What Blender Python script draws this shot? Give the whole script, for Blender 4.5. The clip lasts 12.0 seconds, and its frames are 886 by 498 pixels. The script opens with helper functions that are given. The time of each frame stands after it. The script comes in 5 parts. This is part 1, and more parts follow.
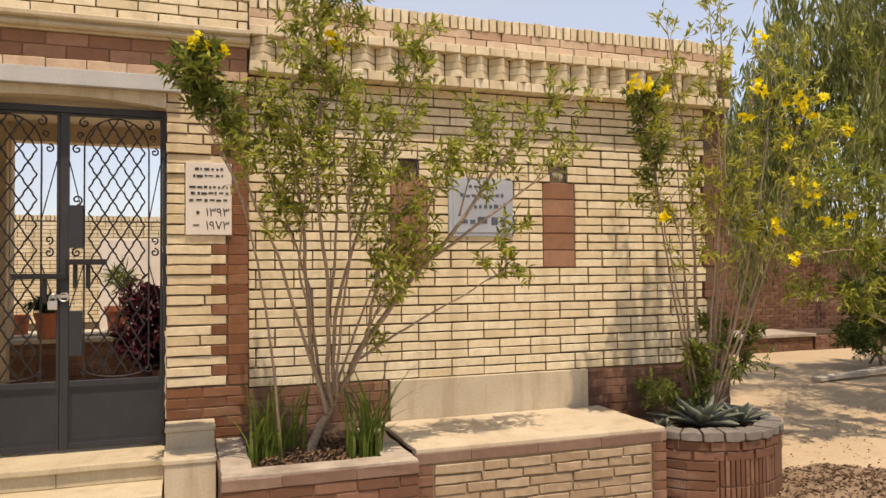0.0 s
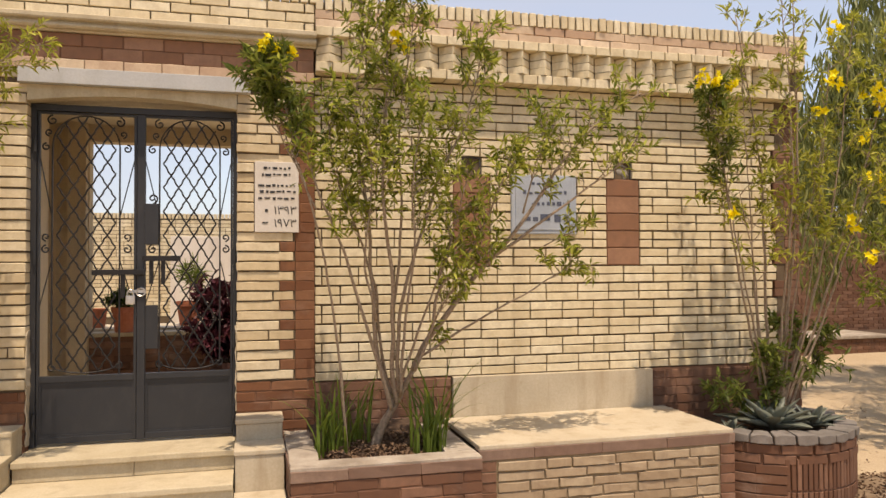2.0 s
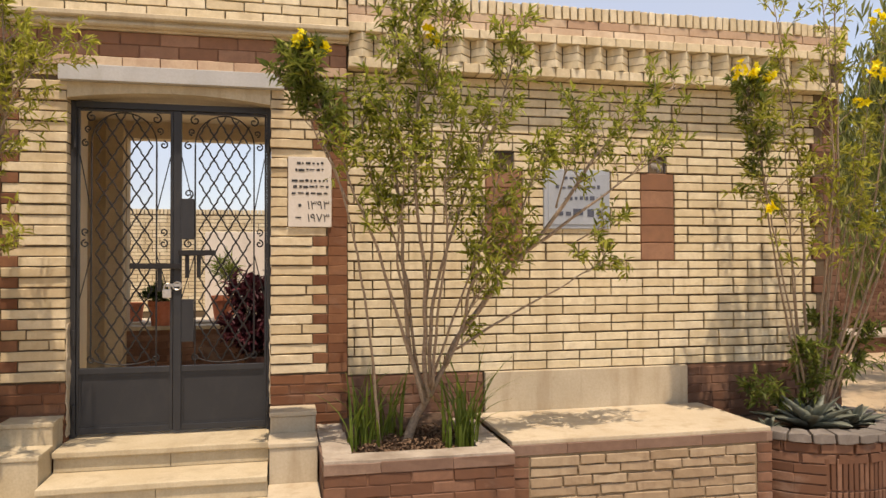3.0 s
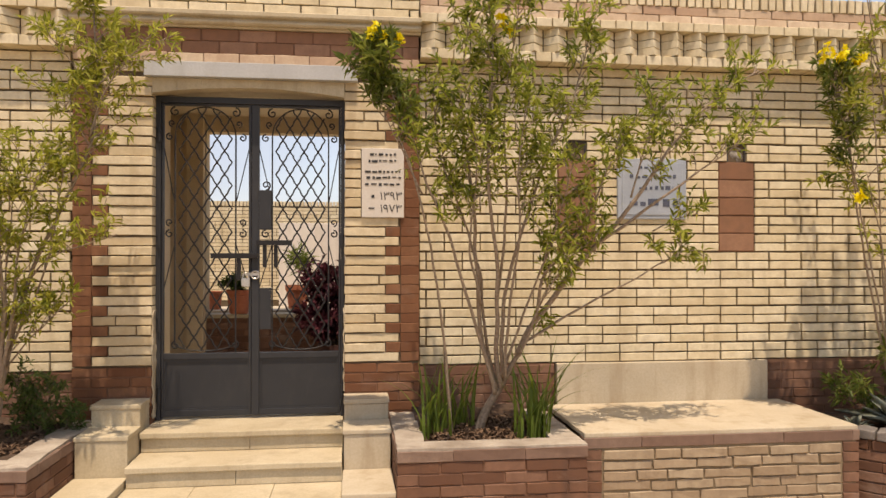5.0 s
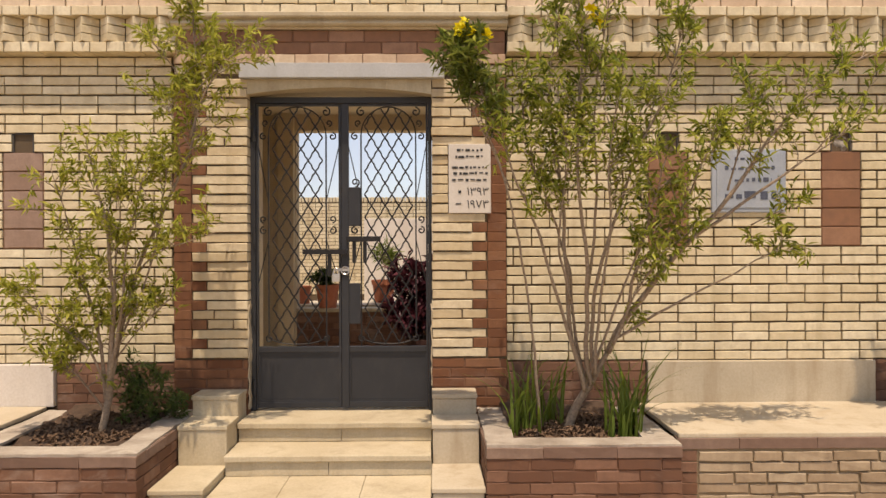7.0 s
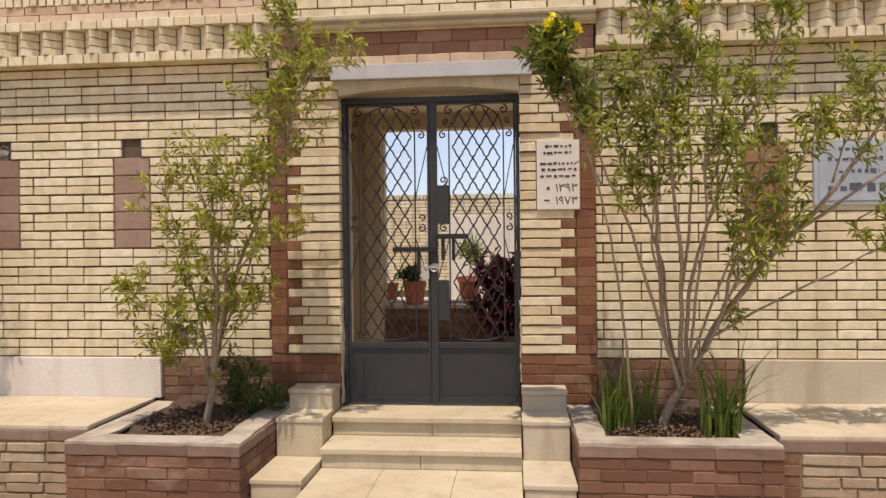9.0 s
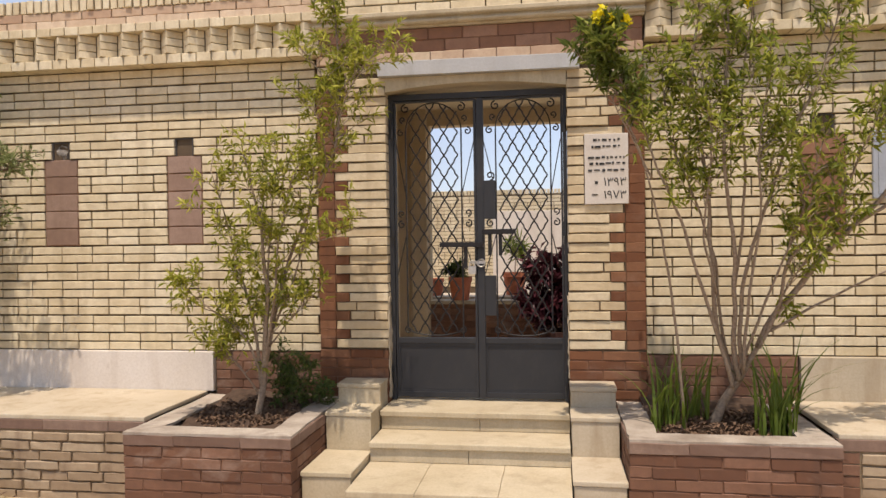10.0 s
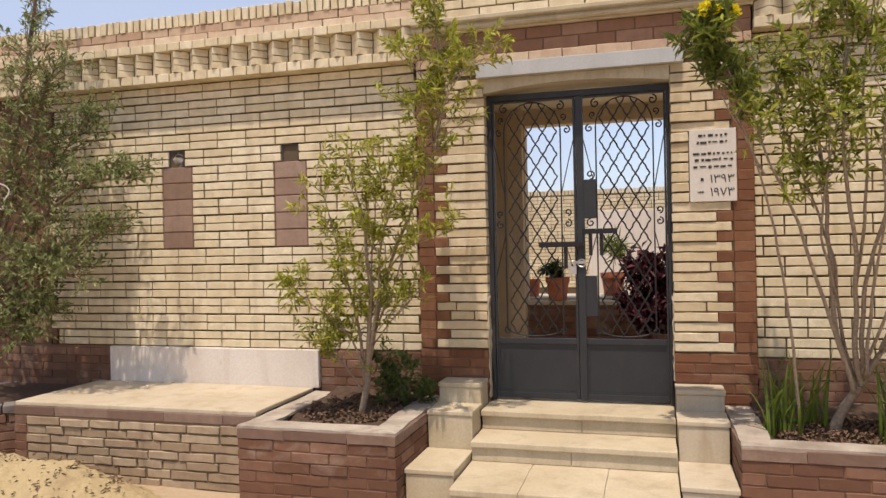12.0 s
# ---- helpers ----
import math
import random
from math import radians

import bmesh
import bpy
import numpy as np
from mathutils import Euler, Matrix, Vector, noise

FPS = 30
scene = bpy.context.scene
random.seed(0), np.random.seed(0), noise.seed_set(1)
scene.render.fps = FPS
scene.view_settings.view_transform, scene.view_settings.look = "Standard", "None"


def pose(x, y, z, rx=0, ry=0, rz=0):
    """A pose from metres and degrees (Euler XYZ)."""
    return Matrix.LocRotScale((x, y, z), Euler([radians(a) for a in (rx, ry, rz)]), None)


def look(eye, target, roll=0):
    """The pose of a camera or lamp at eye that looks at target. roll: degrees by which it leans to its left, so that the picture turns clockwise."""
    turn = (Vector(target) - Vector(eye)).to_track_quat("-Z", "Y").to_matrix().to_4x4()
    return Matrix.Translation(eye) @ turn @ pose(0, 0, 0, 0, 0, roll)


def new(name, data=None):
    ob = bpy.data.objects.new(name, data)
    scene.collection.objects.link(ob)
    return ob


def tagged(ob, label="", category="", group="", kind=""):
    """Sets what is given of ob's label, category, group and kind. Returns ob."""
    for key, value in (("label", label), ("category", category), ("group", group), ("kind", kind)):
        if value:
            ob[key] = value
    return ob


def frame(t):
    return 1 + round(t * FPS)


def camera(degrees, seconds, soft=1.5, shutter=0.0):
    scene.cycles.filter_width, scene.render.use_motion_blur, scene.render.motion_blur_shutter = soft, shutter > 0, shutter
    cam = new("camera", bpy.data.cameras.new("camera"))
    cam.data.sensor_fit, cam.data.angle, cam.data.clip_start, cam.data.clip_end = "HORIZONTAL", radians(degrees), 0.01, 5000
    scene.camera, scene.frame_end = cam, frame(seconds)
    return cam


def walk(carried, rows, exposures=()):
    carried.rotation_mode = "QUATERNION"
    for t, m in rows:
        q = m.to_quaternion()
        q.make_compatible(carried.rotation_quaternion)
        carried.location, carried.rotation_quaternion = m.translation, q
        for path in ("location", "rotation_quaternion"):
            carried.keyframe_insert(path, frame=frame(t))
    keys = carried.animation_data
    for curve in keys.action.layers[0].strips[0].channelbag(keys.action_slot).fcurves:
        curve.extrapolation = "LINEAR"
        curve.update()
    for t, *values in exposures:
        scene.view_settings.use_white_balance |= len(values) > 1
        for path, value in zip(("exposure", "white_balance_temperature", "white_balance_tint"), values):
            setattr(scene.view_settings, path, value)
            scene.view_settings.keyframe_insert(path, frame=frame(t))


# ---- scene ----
cam = camera(61.9, 12.0, soft=1.5)
PATH = [
    (0, (0.763, -5.166, 1.641), (1.414, -3.275, 1.696), -0.5),
    (0.5, (0.743, -5.164, 1.638), (1.353, -3.26, 1.692), -0.5),
    (1, (0.728, -5.153, 1.634), (1.302, -3.238, 1.689), -0.4),
    (1.5, (0.739, -5.167, 1.658), (1.271, -3.24, 1.703), -0.3),
    (2, (0.724, -5.174, 1.643), (1.225, -3.238, 1.691), -0.3),
    (2.5, (0.72, -5.175, 1.641), (1.183, -3.23, 1.684), -0.3),
    (3, (0.714, -5.164, 1.633), (1.135, -3.209, 1.671), -0.2),
    (5, (0.68, -5.163, 1.624), (0.923, -3.178, 1.64), -0.0),
    (5.5, (0.671, -5.165, 1.634), (0.867, -3.175, 1.641), -0.0),
    (6, (0.66, -5.161, 1.638), (0.802, -3.166, 1.641), -0.1),
    (6.5, (0.641, -5.157, 1.646), (0.728, -3.159, 1.643), -0.2),
    (7, (0.632, -5.154, 1.635), (0.659, -3.154, 1.635), -0.2),
    (9, (0.579, -5.179, 1.642), (0.388, -3.188, 1.633), -0.6),
    (9.5, (0.546, -5.19, 1.63), (0.306, -3.204, 1.62), -0.6),
    (10, (0.548, -5.185, 1.634), (0.243, -3.209, 1.617), -0.8),
    (10.5, (0.532, -5.185, 1.632), (0.168, -3.219, 1.613), -0.8),
    (11, (0.516, -5.184, 1.628), (0.09, -3.23, 1.613), -0.9),
    (11.5, (0.502, -5.197, 1.633), (0.02, -3.256, 1.618), -1.0),
    (12, (0.49, -5.213, 1.631), (-0.054, -3.289, 1.621), -1.2),
]
EXPOSURES = [(0.0, 0.45, 7500, 15), (6.5, 0.40, 7500, 16), (9.0, 0.36, 6750, 15), (12.0, 0.36, 6700, 15)]
walk(cam, [(t, look(eye, target, roll)) for t, eye, target, roll in PATH], EXPOSURES)

# ---- world, sun and exposure ----
SUN = Vector((0.03, -0.335, 1.0)).normalized()
world = bpy.data.worlds.new("sky")
scene.world = world
world.use_nodes = True
wn = world.node_tree.nodes
sky = wn.new("ShaderNodeTexSky")
sky.sky_type = "NISHITA"
sky.sun_disc = False
sky.sun_elevation = math.asin(SUN.z)
sky.sun_rotation = math.atan2(SUN.x, SUN.y)
sky.air_density, sky.dust_density = 1.0, 1.2
wn["Background"].inputs["Strength"].default_value = 0.178
# thin bright haze and cloud over the blue
wt = world.node_tree
coord = wn.new("ShaderNodeTexCoord")
stretch = wn.new("ShaderNodeMapping")
stretch.inputs["Scale"].default_value = (1.0, 1.0, 2.6)
cloud = wn.new("ShaderNodeTexNoise")
cloud.inputs["Scale"].default_value, cloud.inputs["Detail"].default_value = 2.4, 6.0
thin = wn.new("ShaderNodeValToRGB")
thin.color_ramp.elements[0].position, thin.color_ramp.elements[0].color = 0.35, (0.55, 0.55, 0.55, 1)
thin.color_ramp.elements[1].position, thin.color_ramp.elements[1].color = 0.72, (0.90, 0.90, 0.90, 1)
haze = wn.new("ShaderNodeMix")
haze.data_type = "RGBA"
haze.inputs[7].default_value = (2.42, 2.8, 3.6, 1)
wt.links.new(coord.outputs["Generated"], stretch.inputs[0])
wt.links.new(stretch.outputs[0], cloud.inputs["Vector"])
wt.links.new(cloud.outputs["Fac"], thin.inputs[0])
wt.links.new(thin.outputs[0], haze.inputs[0])
wt.links.new(sky.outputs[0], haze.inputs[6])
wt.links.new(haze.outputs[2], wn["Background"].inputs["Color"])
lamp = bpy.data.lights.new("sun", "SUN")
lamp.energy, lamp.angle, lamp.color = 3.5, radians(0.55), (1.0, 0.905, 0.775)
sun = new("sun", lamp)
sun.matrix_world = look((0, 0, 20), Vector((0, 0, 20)) - SUN)

# ---- materials ----
def lin(h):
    c = [int(h[i:i + 2], 16) / 255 for i in (0, 2, 4)]
    return tuple(v / 12.92 if v <= 0.04045 else ((v + 0.055) / 1.055) ** 2.4 for v in c)


class Mat:
    """A node material with a Principled shader and short ways to add nodes."""

    def __init__(self, name, rough=0.8, metal=0.0, spec=0.3):
        self.m = bpy.data.materials.new(name)
        self.m.use_nodes = True
        self.t = self.m.node_tree
        self.p = self.t.nodes["Principled BSDF"]
        self.p.inputs["Roughness"].default_value = rough
        self.p.inputs["Metallic"].default_value = metal
        self.p.inputs["Specular IOR Level"].default_value = spec
        geo = self.t.nodes.new("ShaderNodeNewGeometry")
        self.pos, self.island = geo.outputs["Position"], geo.outputs["Random Per Island"]
        self.rand = self.t.nodes.new("ShaderNodeObjectInfo").outputs["Random"]

    def link(self, a, b):
        self.t.links.new(a, b)

    def noise(self, scale, detail=4.0, rough=0.6, stretch=(1, 1, 1), warp=0.0):
        mp = self.t.nodes.new("ShaderNodeMapping")
        mp.inputs["Scale"].default_value = stretch
        self.link(self.pos, mp.inputs["Vector"])
        n = self.t.nodes.new("ShaderNodeTexNoise")
        n.inputs["Scale"].default_value = scale
        n.inputs["Detail"].default_value = detail
        n.inputs["Roughness"].default_value = rough
        n.inputs["Distortion"].default_value = warp
        self.link(mp.outputs[0], n.inputs["Vector"])
        return n.outputs["Fac"]

    def ramp(self, fac, *stops):
        r = self.t.nodes.new("ShaderNodeValToRGB")
        e = r.color_ramp.elements
        while len(e) < len(stops):
            e.new(0.5)
        for el, (at, col) in zip(e, stops):
            el.position, el.color = at, (*(col if isinstance(col, tuple) else (col,) * 3), 1)
        self.link(fac, r.inputs[0])
        return r.outputs[0]

    def math(self, op, a, b):
        n = self.t.nodes.new("ShaderNodeMath")
        n.operation = op
        for s, v in zip(n.inputs, (a, b)):
            if isinstance(v, (int, float)):
                s.default_value = v
            else:
                self.link(v, s)
        return n.outputs[0]

    def mix(self, fac, a, b, kind="MIX"):
        n = self.t.nodes.new("ShaderNodeMix")
        n.data_type, n.blend_type = "RGBA", kind
        for s, v in ((n.inputs[0], fac), (n.inputs[6], a), (n.inputs[7], b)):
            if isinstance(v, tuple):
                s.default_value = (*v, 1)
            elif isinstance(v, (int, float)):
                s.default_value = v
            else:
                self.link(v, s)
        return n.outputs[2]

    def any_random(self):
        return self.math("FRACT", self.math("ADD", self.rand, self.island), 0)

    def colour(self, out):
        self.link(out, self.p.inputs["Base Color"])
        return self

    def bump(self, fac, strength=0.3, dist=0.01):
        b = self.t.nodes.new("ShaderNodeBump")
        b.inputs["Strength"].default_value, b.inputs["Distance"].default_value = strength, dist
        self.link(fac, b.inputs["Height"])
        self.link(b.outputs[0], self.p.inputs["Normal"])
        return self


def masonry(name, dark, mid, light, stain, rough=0.85, streak=0.35, grain=70, bloom=0.0):
    """Fired or pressed brick: tone by the piece, mottling, pits, and run-off stains that go down the wall."""
    k = Mat(name, rough)
    tone = k.ramp(k.any_random(), (0.0, dark), (0.45, mid), (1.0, light))
    mott = k.noise(14, 5, 0.65)
    c = k.mix(k.ramp(mott, (0.35, 0.0), (0.75, 0.5)), tone, stain)
    run = k.noise(3.2, 5, 0.55, (2.2, 2.2, 0.16), 0.4)
    c = k.mix(k.math("MULTIPLY", k.ramp(run, (0.52, 0.0), (0.74, 1.0)), streak), c, stain)
    pale = k.noise(4.0, 4, 0.6, (2.6, 2.6, 0.25))
    c = k.mix(k.math("MULTIPLY", k.ramp(pale, (0.62, 0.0), (0.8, 1.0)), 0.25), c, light)
    if bloom:
        salt = k.noise(2.6, 6, 0.68, (1, 1, 1.5), 0.5)
        c = k.mix(k.math("MULTIPLY", k.ramp(salt, (0.54, 0.0), (0.72, 1.0)), bloom), c, (0.40, 0.31, 0.245))
    fine = k.noise(grain, 5, 0.7)
    c = k.mix(k.ramp(fine, (0.3, 0.22), (0.6, 0.0)), c, stain)
    k.colour(c)
    k.bump(k.math("ADD", k.math("MULTIPLY", fine, 0.5), mott), 0.35, 0.006)
    return k.m


def plaster(name, a, b, stain, rough=0.7, streak=0.4, scale=6):
    k = Mat(name, rough)
    big = k.noise(scale * 0.35, 5, 0.6)
    c = k.mix(k.ramp(big, (0.35, 0.0), (0.65, 1.0)), a, b)
    run = k.noise(4.0, 5, 0.6, (1.8, 1.8, 0.22), 0.3)
    c = k.mix(k.math("MULTIPLY", k.ramp(run, (0.5, 0.0), (0.72, 1.0)), streak), c, stain)
    fine = k.noise(scale * 12, 6, 0.7)
    c = k.mix(k.ramp(fine, (0.35, 0.3), (0.6, 0.0)), c, stain)
    spots = k.noise(scale * 2.2, 3, 0.5)
    c = k.mix(k.ramp(spots, (0.66, 0.0), (0.78, 0.3)), c, stain)
    k.colour(c)
    k.bump(k.math("ADD", k.math("MULTIPLY", fine, 0.4), big), 0.25, 0.005)
    return k.m


CREAM = masonry("cream_brick", (0.635, 0.53, 0.345), (0.70, 0.595, 0.40), (0.77, 0.68, 0.49), (0.38, 0.29, 0.17), streak=0.5)
OCHREMORTAR = masonry("ochre_mortar", (0.19, 0.135, 0.08), (0.22, 0.16, 0.095), (0.25, 0.19, 0.115), (0.12, 0.08, 0.05), grain=120)
OCHRE = masonry("weathered_ochre_brick", (0.31, 0.225, 0.138), (0.37, 0.275, 0.175), (0.44, 0.345, 0.23), (0.20, 0.135, 0.085), streak=0.6)
RED = masonry("red_brick", (0.135, 0.061, 0.034), (0.18, 0.085, 0.047), (0.25, 0.134, 0.085), (0.095, 0.051, 0.034), streak=0.75, bloom=0.40)
PALEPINK = masonry("pale_pinkish_brick", (0.54, 0.40, 0.28), (0.62, 0.48, 0.34), (0.70, 0.57, 0.42), (0.38, 0.26, 0.17))
DEEPRED = masonry("deep_orange_brown_brick", (0.150, 0.058, 0.026), (0.195, 0.080, 0.036), (0.25, 0.118, 0.060), (0.10, 0.046, 0.026), streak=0.7, bloom=0.18)
PIERCREAM = masonry("dusty_cream_brick", (0.53, 0.42, 0.26), (0.62, 0.51, 0.33), (0.70, 0.60, 0.42), (0.36, 0.26, 0.15), streak=0.6)
PINK = masonry("pinkish_brick", (0.44, 0.29, 0.19), (0.53, 0.38, 0.26), (0.62, 0.49, 0.34), (0.32, 0.20, 0.13))
MORTAR = masonry("mortar", (0.12, 0.085, 0.05), (0.135, 0.095, 0.058), (0.15, 0.11, 0.066), (0.08, 0.055, 0.035), grain=120)
REDMORTAR = masonry("red_mortar", (0.19, 0.095, 0.055), (0.215, 0.108, 0.062), (0.24, 0.125, 0.074), (0.13, 0.07, 0.045), grain=120)
DUSTYRED = masonry("dusty_red_brick", (0.23, 0.145, 0.102), (0.29, 0.188, 0.136), (0.36, 0.25, 0.19), (0.17, 0.105, 0.076))
NICHERED = masonry("orange_red_tile", (0.24, 0.115, 0.064), (0.29, 0.148, 0.086), (0.345, 0.19, 0.118), (0.16, 0.088, 0.056))
PINKDARK = masonry("worn_coping_brick", (0.155, 0.092, 0.064), (0.21, 0.13, 0.093), (0.265, 0.18, 0.132), (0.12, 0.075, 0.055))
STONE = plaster("limestone", (0.45, 0.37, 0.24), (0.54, 0.46, 0.32), (0.28, 0.21, 0.13), 0.65, 0.45)
SLAB = plaster("pale_marble", (0.45, 0.375, 0.265), (0.53, 0.455, 0.335), (0.33, 0.245, 0.15), 0.6, 0.7)
CAP = plaster("cement_cap", (0.27, 0.22, 0.17), (0.47, 0.405, 0.325), (0.16, 0.12, 0.09), 0.85, 0.6, 9)
GREYRIM = plaster("weathered_grey_cement", (0.15, 0.13, 0.112), (0.23, 0.20, 0.175), (0.08, 0.066, 0.052), 0.9, 0.5, 9)
WHITESLAB = plaster("white_marble_slab", (0.62, 0.555, 0.48), (0.68, 0.62, 0.55), (0.42, 0.34, 0.27), 0.55, 0.4)
GREYSLAB = plaster("grey_marble", (0.40, 0.40, 0.39), (0.48, 0.475, 0.455), (0.30, 0.27, 0.23), 0.5, 0.3)
CEILPAINT = plaster("pale_ceiling_plaster", (0.66, 0.57, 0.42), (0.72, 0.63, 0.48), (0.50, 0.40, 0.27), 0.85, 0.2)
PLASTER = plaster("tan_plaster", (0.58, 0.47, 0.30), (0.66, 0.54, 0.37), (0.36, 0.27, 0.16), 0.85, 0.4)
SIGN = plaster("white_marble_sign", (0.60, 0.55, 0.49), (0.67, 0.62, 0.56), (0.48, 0.41, 0.33), 0.4, 0.3)
GREYSIGN = plaster("blue_grey_marble", (0.31, 0.345, 0.395), (0.41, 0.44, 0.485), (0.25, 0.27, 0.30), 0.4, 0.4)


def metal_paint():
    k = Mat("grey_metal_paint", 0.5, 0.0, 0.4)
    n, f = k.noise(5, 5, 0.6), k.noise(60, 4, 0.6)
    c = k.mix(n, (0.019, 0.0195, 0.022), (0.029, 0.030, 0.033))
    dust = k.noise(9, 6, 0.7, (1, 1, 0.5))
    c = k.mix(k.ramp(dust, (0.5, 0.0), (0.8, 0.16)), c, (0.12, 0.10, 0.085))
    k.colour(c)
    k.bump(f, 0.15, 0.003)
    return k.m


def simple(name, a, b, scale=20, rough=0.7, metal=0.0, bump=0.2):
    k = Mat(name, rough, metal)
    n = k.noise(scale, 5, 0.65)
    k.colour(k.mix(k.ramp(n, (0.3, 0.0), (0.7, 1.0)), a, b))
    k.bump(k.noise(scale * 4, 4, 0.6), bump, 0.004)
    return k.m


def leafy(name, dark, mid, light, through_light=0.35):
    k = Mat(name, 0.5, 0.0, 0.35)
    c = k.ramp(k.island, (0.0, dark), (0.5, mid), (0.9, light), (1.0, tuple(min(1, v * 1.3) for v in light)))
    c = k.mix(k.ramp(k.noise(3, 3, 0.5), (0.35, 0.0), (0.65, 0.5)), c, mid)
    k.colour(c)
    tr = k.t.nodes.new("ShaderNodeBsdfTranslucent")
    k.link(c, tr.inputs["Color"])
    mx = k.t.nodes.new("ShaderNodeMixShader")
    mx.inputs[0].default_value = through_light
    k.link(k.p.outputs[0], mx.inputs[1])
    k.link(tr.outputs[0], mx.inputs[2])
    k.link(mx.outputs[0], k.t.nodes["Material Output"].inputs["Surface"])
    return k.m


METAL = metal_paint()
IRON = simple("black_iron", (0.014, 0.013, 0.014), (0.03, 0.027, 0.026), 40, 0.5, 0.2)
STEEL = simple("padlock_steel", (0.45, 0.43, 0.40), (0.6, 0.58, 0.55), 60, 0.35, 0.9)
INK = simple("black_paint", (0.02, 0.02, 0.022), (0.05, 0.05, 0.05), 80, 0.6)
INKGREY = simple("blue_black_paint", (0.05, 0.06, 0.09), (0.10, 0.11, 0.15), 80, 0.6)
TERRACOTTA = simple("terracotta", (0.42, 0.13, 0.07), (0.52, 0.19, 0.10), 25, 0.8)
SOIL = simple("dark_soil", (0.045, 0.028, 0.018), (0.10, 0.062, 0.04), 30, 0.95, 0, 0.8)
DARKHOLE = simple("sooty_cavity", (0.055, 0.05, 0.045), (0.09, 0.08, 0.075), 40, 0.9)
# terracotta darkened so that porch shade is in its colour
SHADEDPOT = simple("dark_clay", (0.05, 0.022, 0.018), (0.09, 0.04, 0.03), 25, 0.8)
GREYBOX = simple("grey_cement_blob", (0.16, 0.14, 0.12), (0.36, 0.32, 0.27), 30, 0.9, 0, 0.7)
BARK = simple("bark", (0.20, 0.145, 0.10), (0.36, 0.28, 0.20), 60, 0.9, 0, 0.8)
BARKDARK = simple("dark_bark", (0.12, 0.08, 0.05), (0.22, 0.15, 0.1), 60, 0.9, 0, 0.8)
DEBRIS = simple("dry_leaf_litter", (0.10, 0.055, 0.032), (0.22, 0.14, 0.085), 50, 0.95, 0, 0.6)
DIRT = simple("brown_dirt", (0.17, 0.115, 0.07), (0.27, 0.19, 0.12), 14, 0.95, 0, 0.8)
WOODGREY = simple("weathered_plank", (0.36, 0.31, 0.25), (0.48, 0.42, 0.34), 18, 0.85)
LEAF = leafy("trumpetbush_leaf", (0.095, 0.13, 0.018), (0.26, 0.29, 0.038), (0.51, 0.51, 0.10), 0.5)
LEAFDARK = leafy("dark_shrub_leaf", (0.035, 0.06, 0.013), (0.075, 0.115, 0.024), (0.14, 0.18, 0.04), 0.3)
LEAFMID = leafy("green_shoot_leaf", (0.065, 0.095, 0.016), (0.14, 0.175, 0.03), (0.27, 0.29, 0.06), 0.4)
LEAFYEL = leafy("yellowish_leaf", (0.15, 0.17, 0.02), (0.34, 0.35, 0.045), (0.56, 0.53, 0.11), 0.5)
OLIVE = leafy("olive_leaf", (0.08, 0.10, 0.03), (0.20, 0.235, 0.08), (0.44, 0.46, 0.22), 0.42)
NEEDLE = leafy("weeping_needle", (0.085, 0.105, 0.03), (0.21, 0.235, 0.07), (0.42, 0.42, 0.155), 0.48)
GRASSLEAF = leafy("strap_leaf", (0.075, 0.115, 0.016), (0.16, 0.215, 0.032), (0.32, 0.36, 0.08), 0.42)
PETAL = leafy("yellow_petal", (0.80, 0.60, 0.01), (0.86, 0.70, 0.015), (0.90, 0.78, 0.03), 0.3)
BURGUNDY = leafy("burgundy_leaf", (0.04, 0.010, 0.016), (0.075, 0.017, 0.026), (0.13, 0.03, 0.04), 0.2)
AGAVE = leafy("blue_grey_succulent", (0.12, 0.135, 0.105), (0.21, 0.225, 0.175), (0.32, 0.33, 0.26), 0.1)


def sand(name, gain, warm=1.0, pale=1.0):
    k = Mat(name, 0.95)
    a, b, f = k.noise(0.5, 6, 0.6), k.noise(4, 6, 0.7), k.noise(60, 5, 0.7)
    c = k.mix(k.ramp(a, (0.3, 0.0), (0.7, 1.0)), (0.36 * gain, 0.255 * gain / warm, 0.14 * gain * pale), (0.43 * gain, 0.32 * gain / warm, 0.185 * gain * pale))
    c = k.mix(k.ramp(b, (0.52, 0.0), (0.72, 0.55)), c, tuple(v * gain for v in (0.24, 0.16, 0.088)))
    c = k.mix(k.ramp(f, (0.35, 0.35), (0.6, 0.0)), c, (0.25, 0.16, 0.09))
    k.colour(c)
    k.bump(k.math("ADD", b, k.math("MULTIPLY", f, 0.3)), 0.6, 0.03)
    return k.m


SAND = sand("sandy_ground", 1.15, 0.95, 1.2)
PALESAND = sand("pale_dry_sand", 1.05, 0.93)

# ---- building helpers ----
rng = random.Random(7)


def thing(name, at, label, category, group="", kind=""):
    ob = new(name)
    ob.empty_display_size = 0.1
    ob.location = at
    return tagged(ob, label, category, group, kind)


def mesh_of(name, bm, material, smooth=False):
    me = bpy.data.meshes.new(name)
    bmesh.ops.recalc_face_normals(bm, faces=bm.faces)
    bm.to_mesh(me)
    bm.free()
    me.materials.append(material)
    if smooth:
        for p in me.polygons:
            p.use_smooth = True
    return me


def under(ob, parent):
    """Parents ob and leaves it where it is; a parent is only ever shifted, never turned."""
    ob.parent = parent
    at = Vector(parent.location)
    up = parent.parent
    while up is not None:
        at = parent.matrix_parent_inverse.translation + at
        at = at + Vector(up.location)
        parent, up = up, up.parent
    ob.matrix_parent_inverse = Matrix.Translation(-at)
    return ob


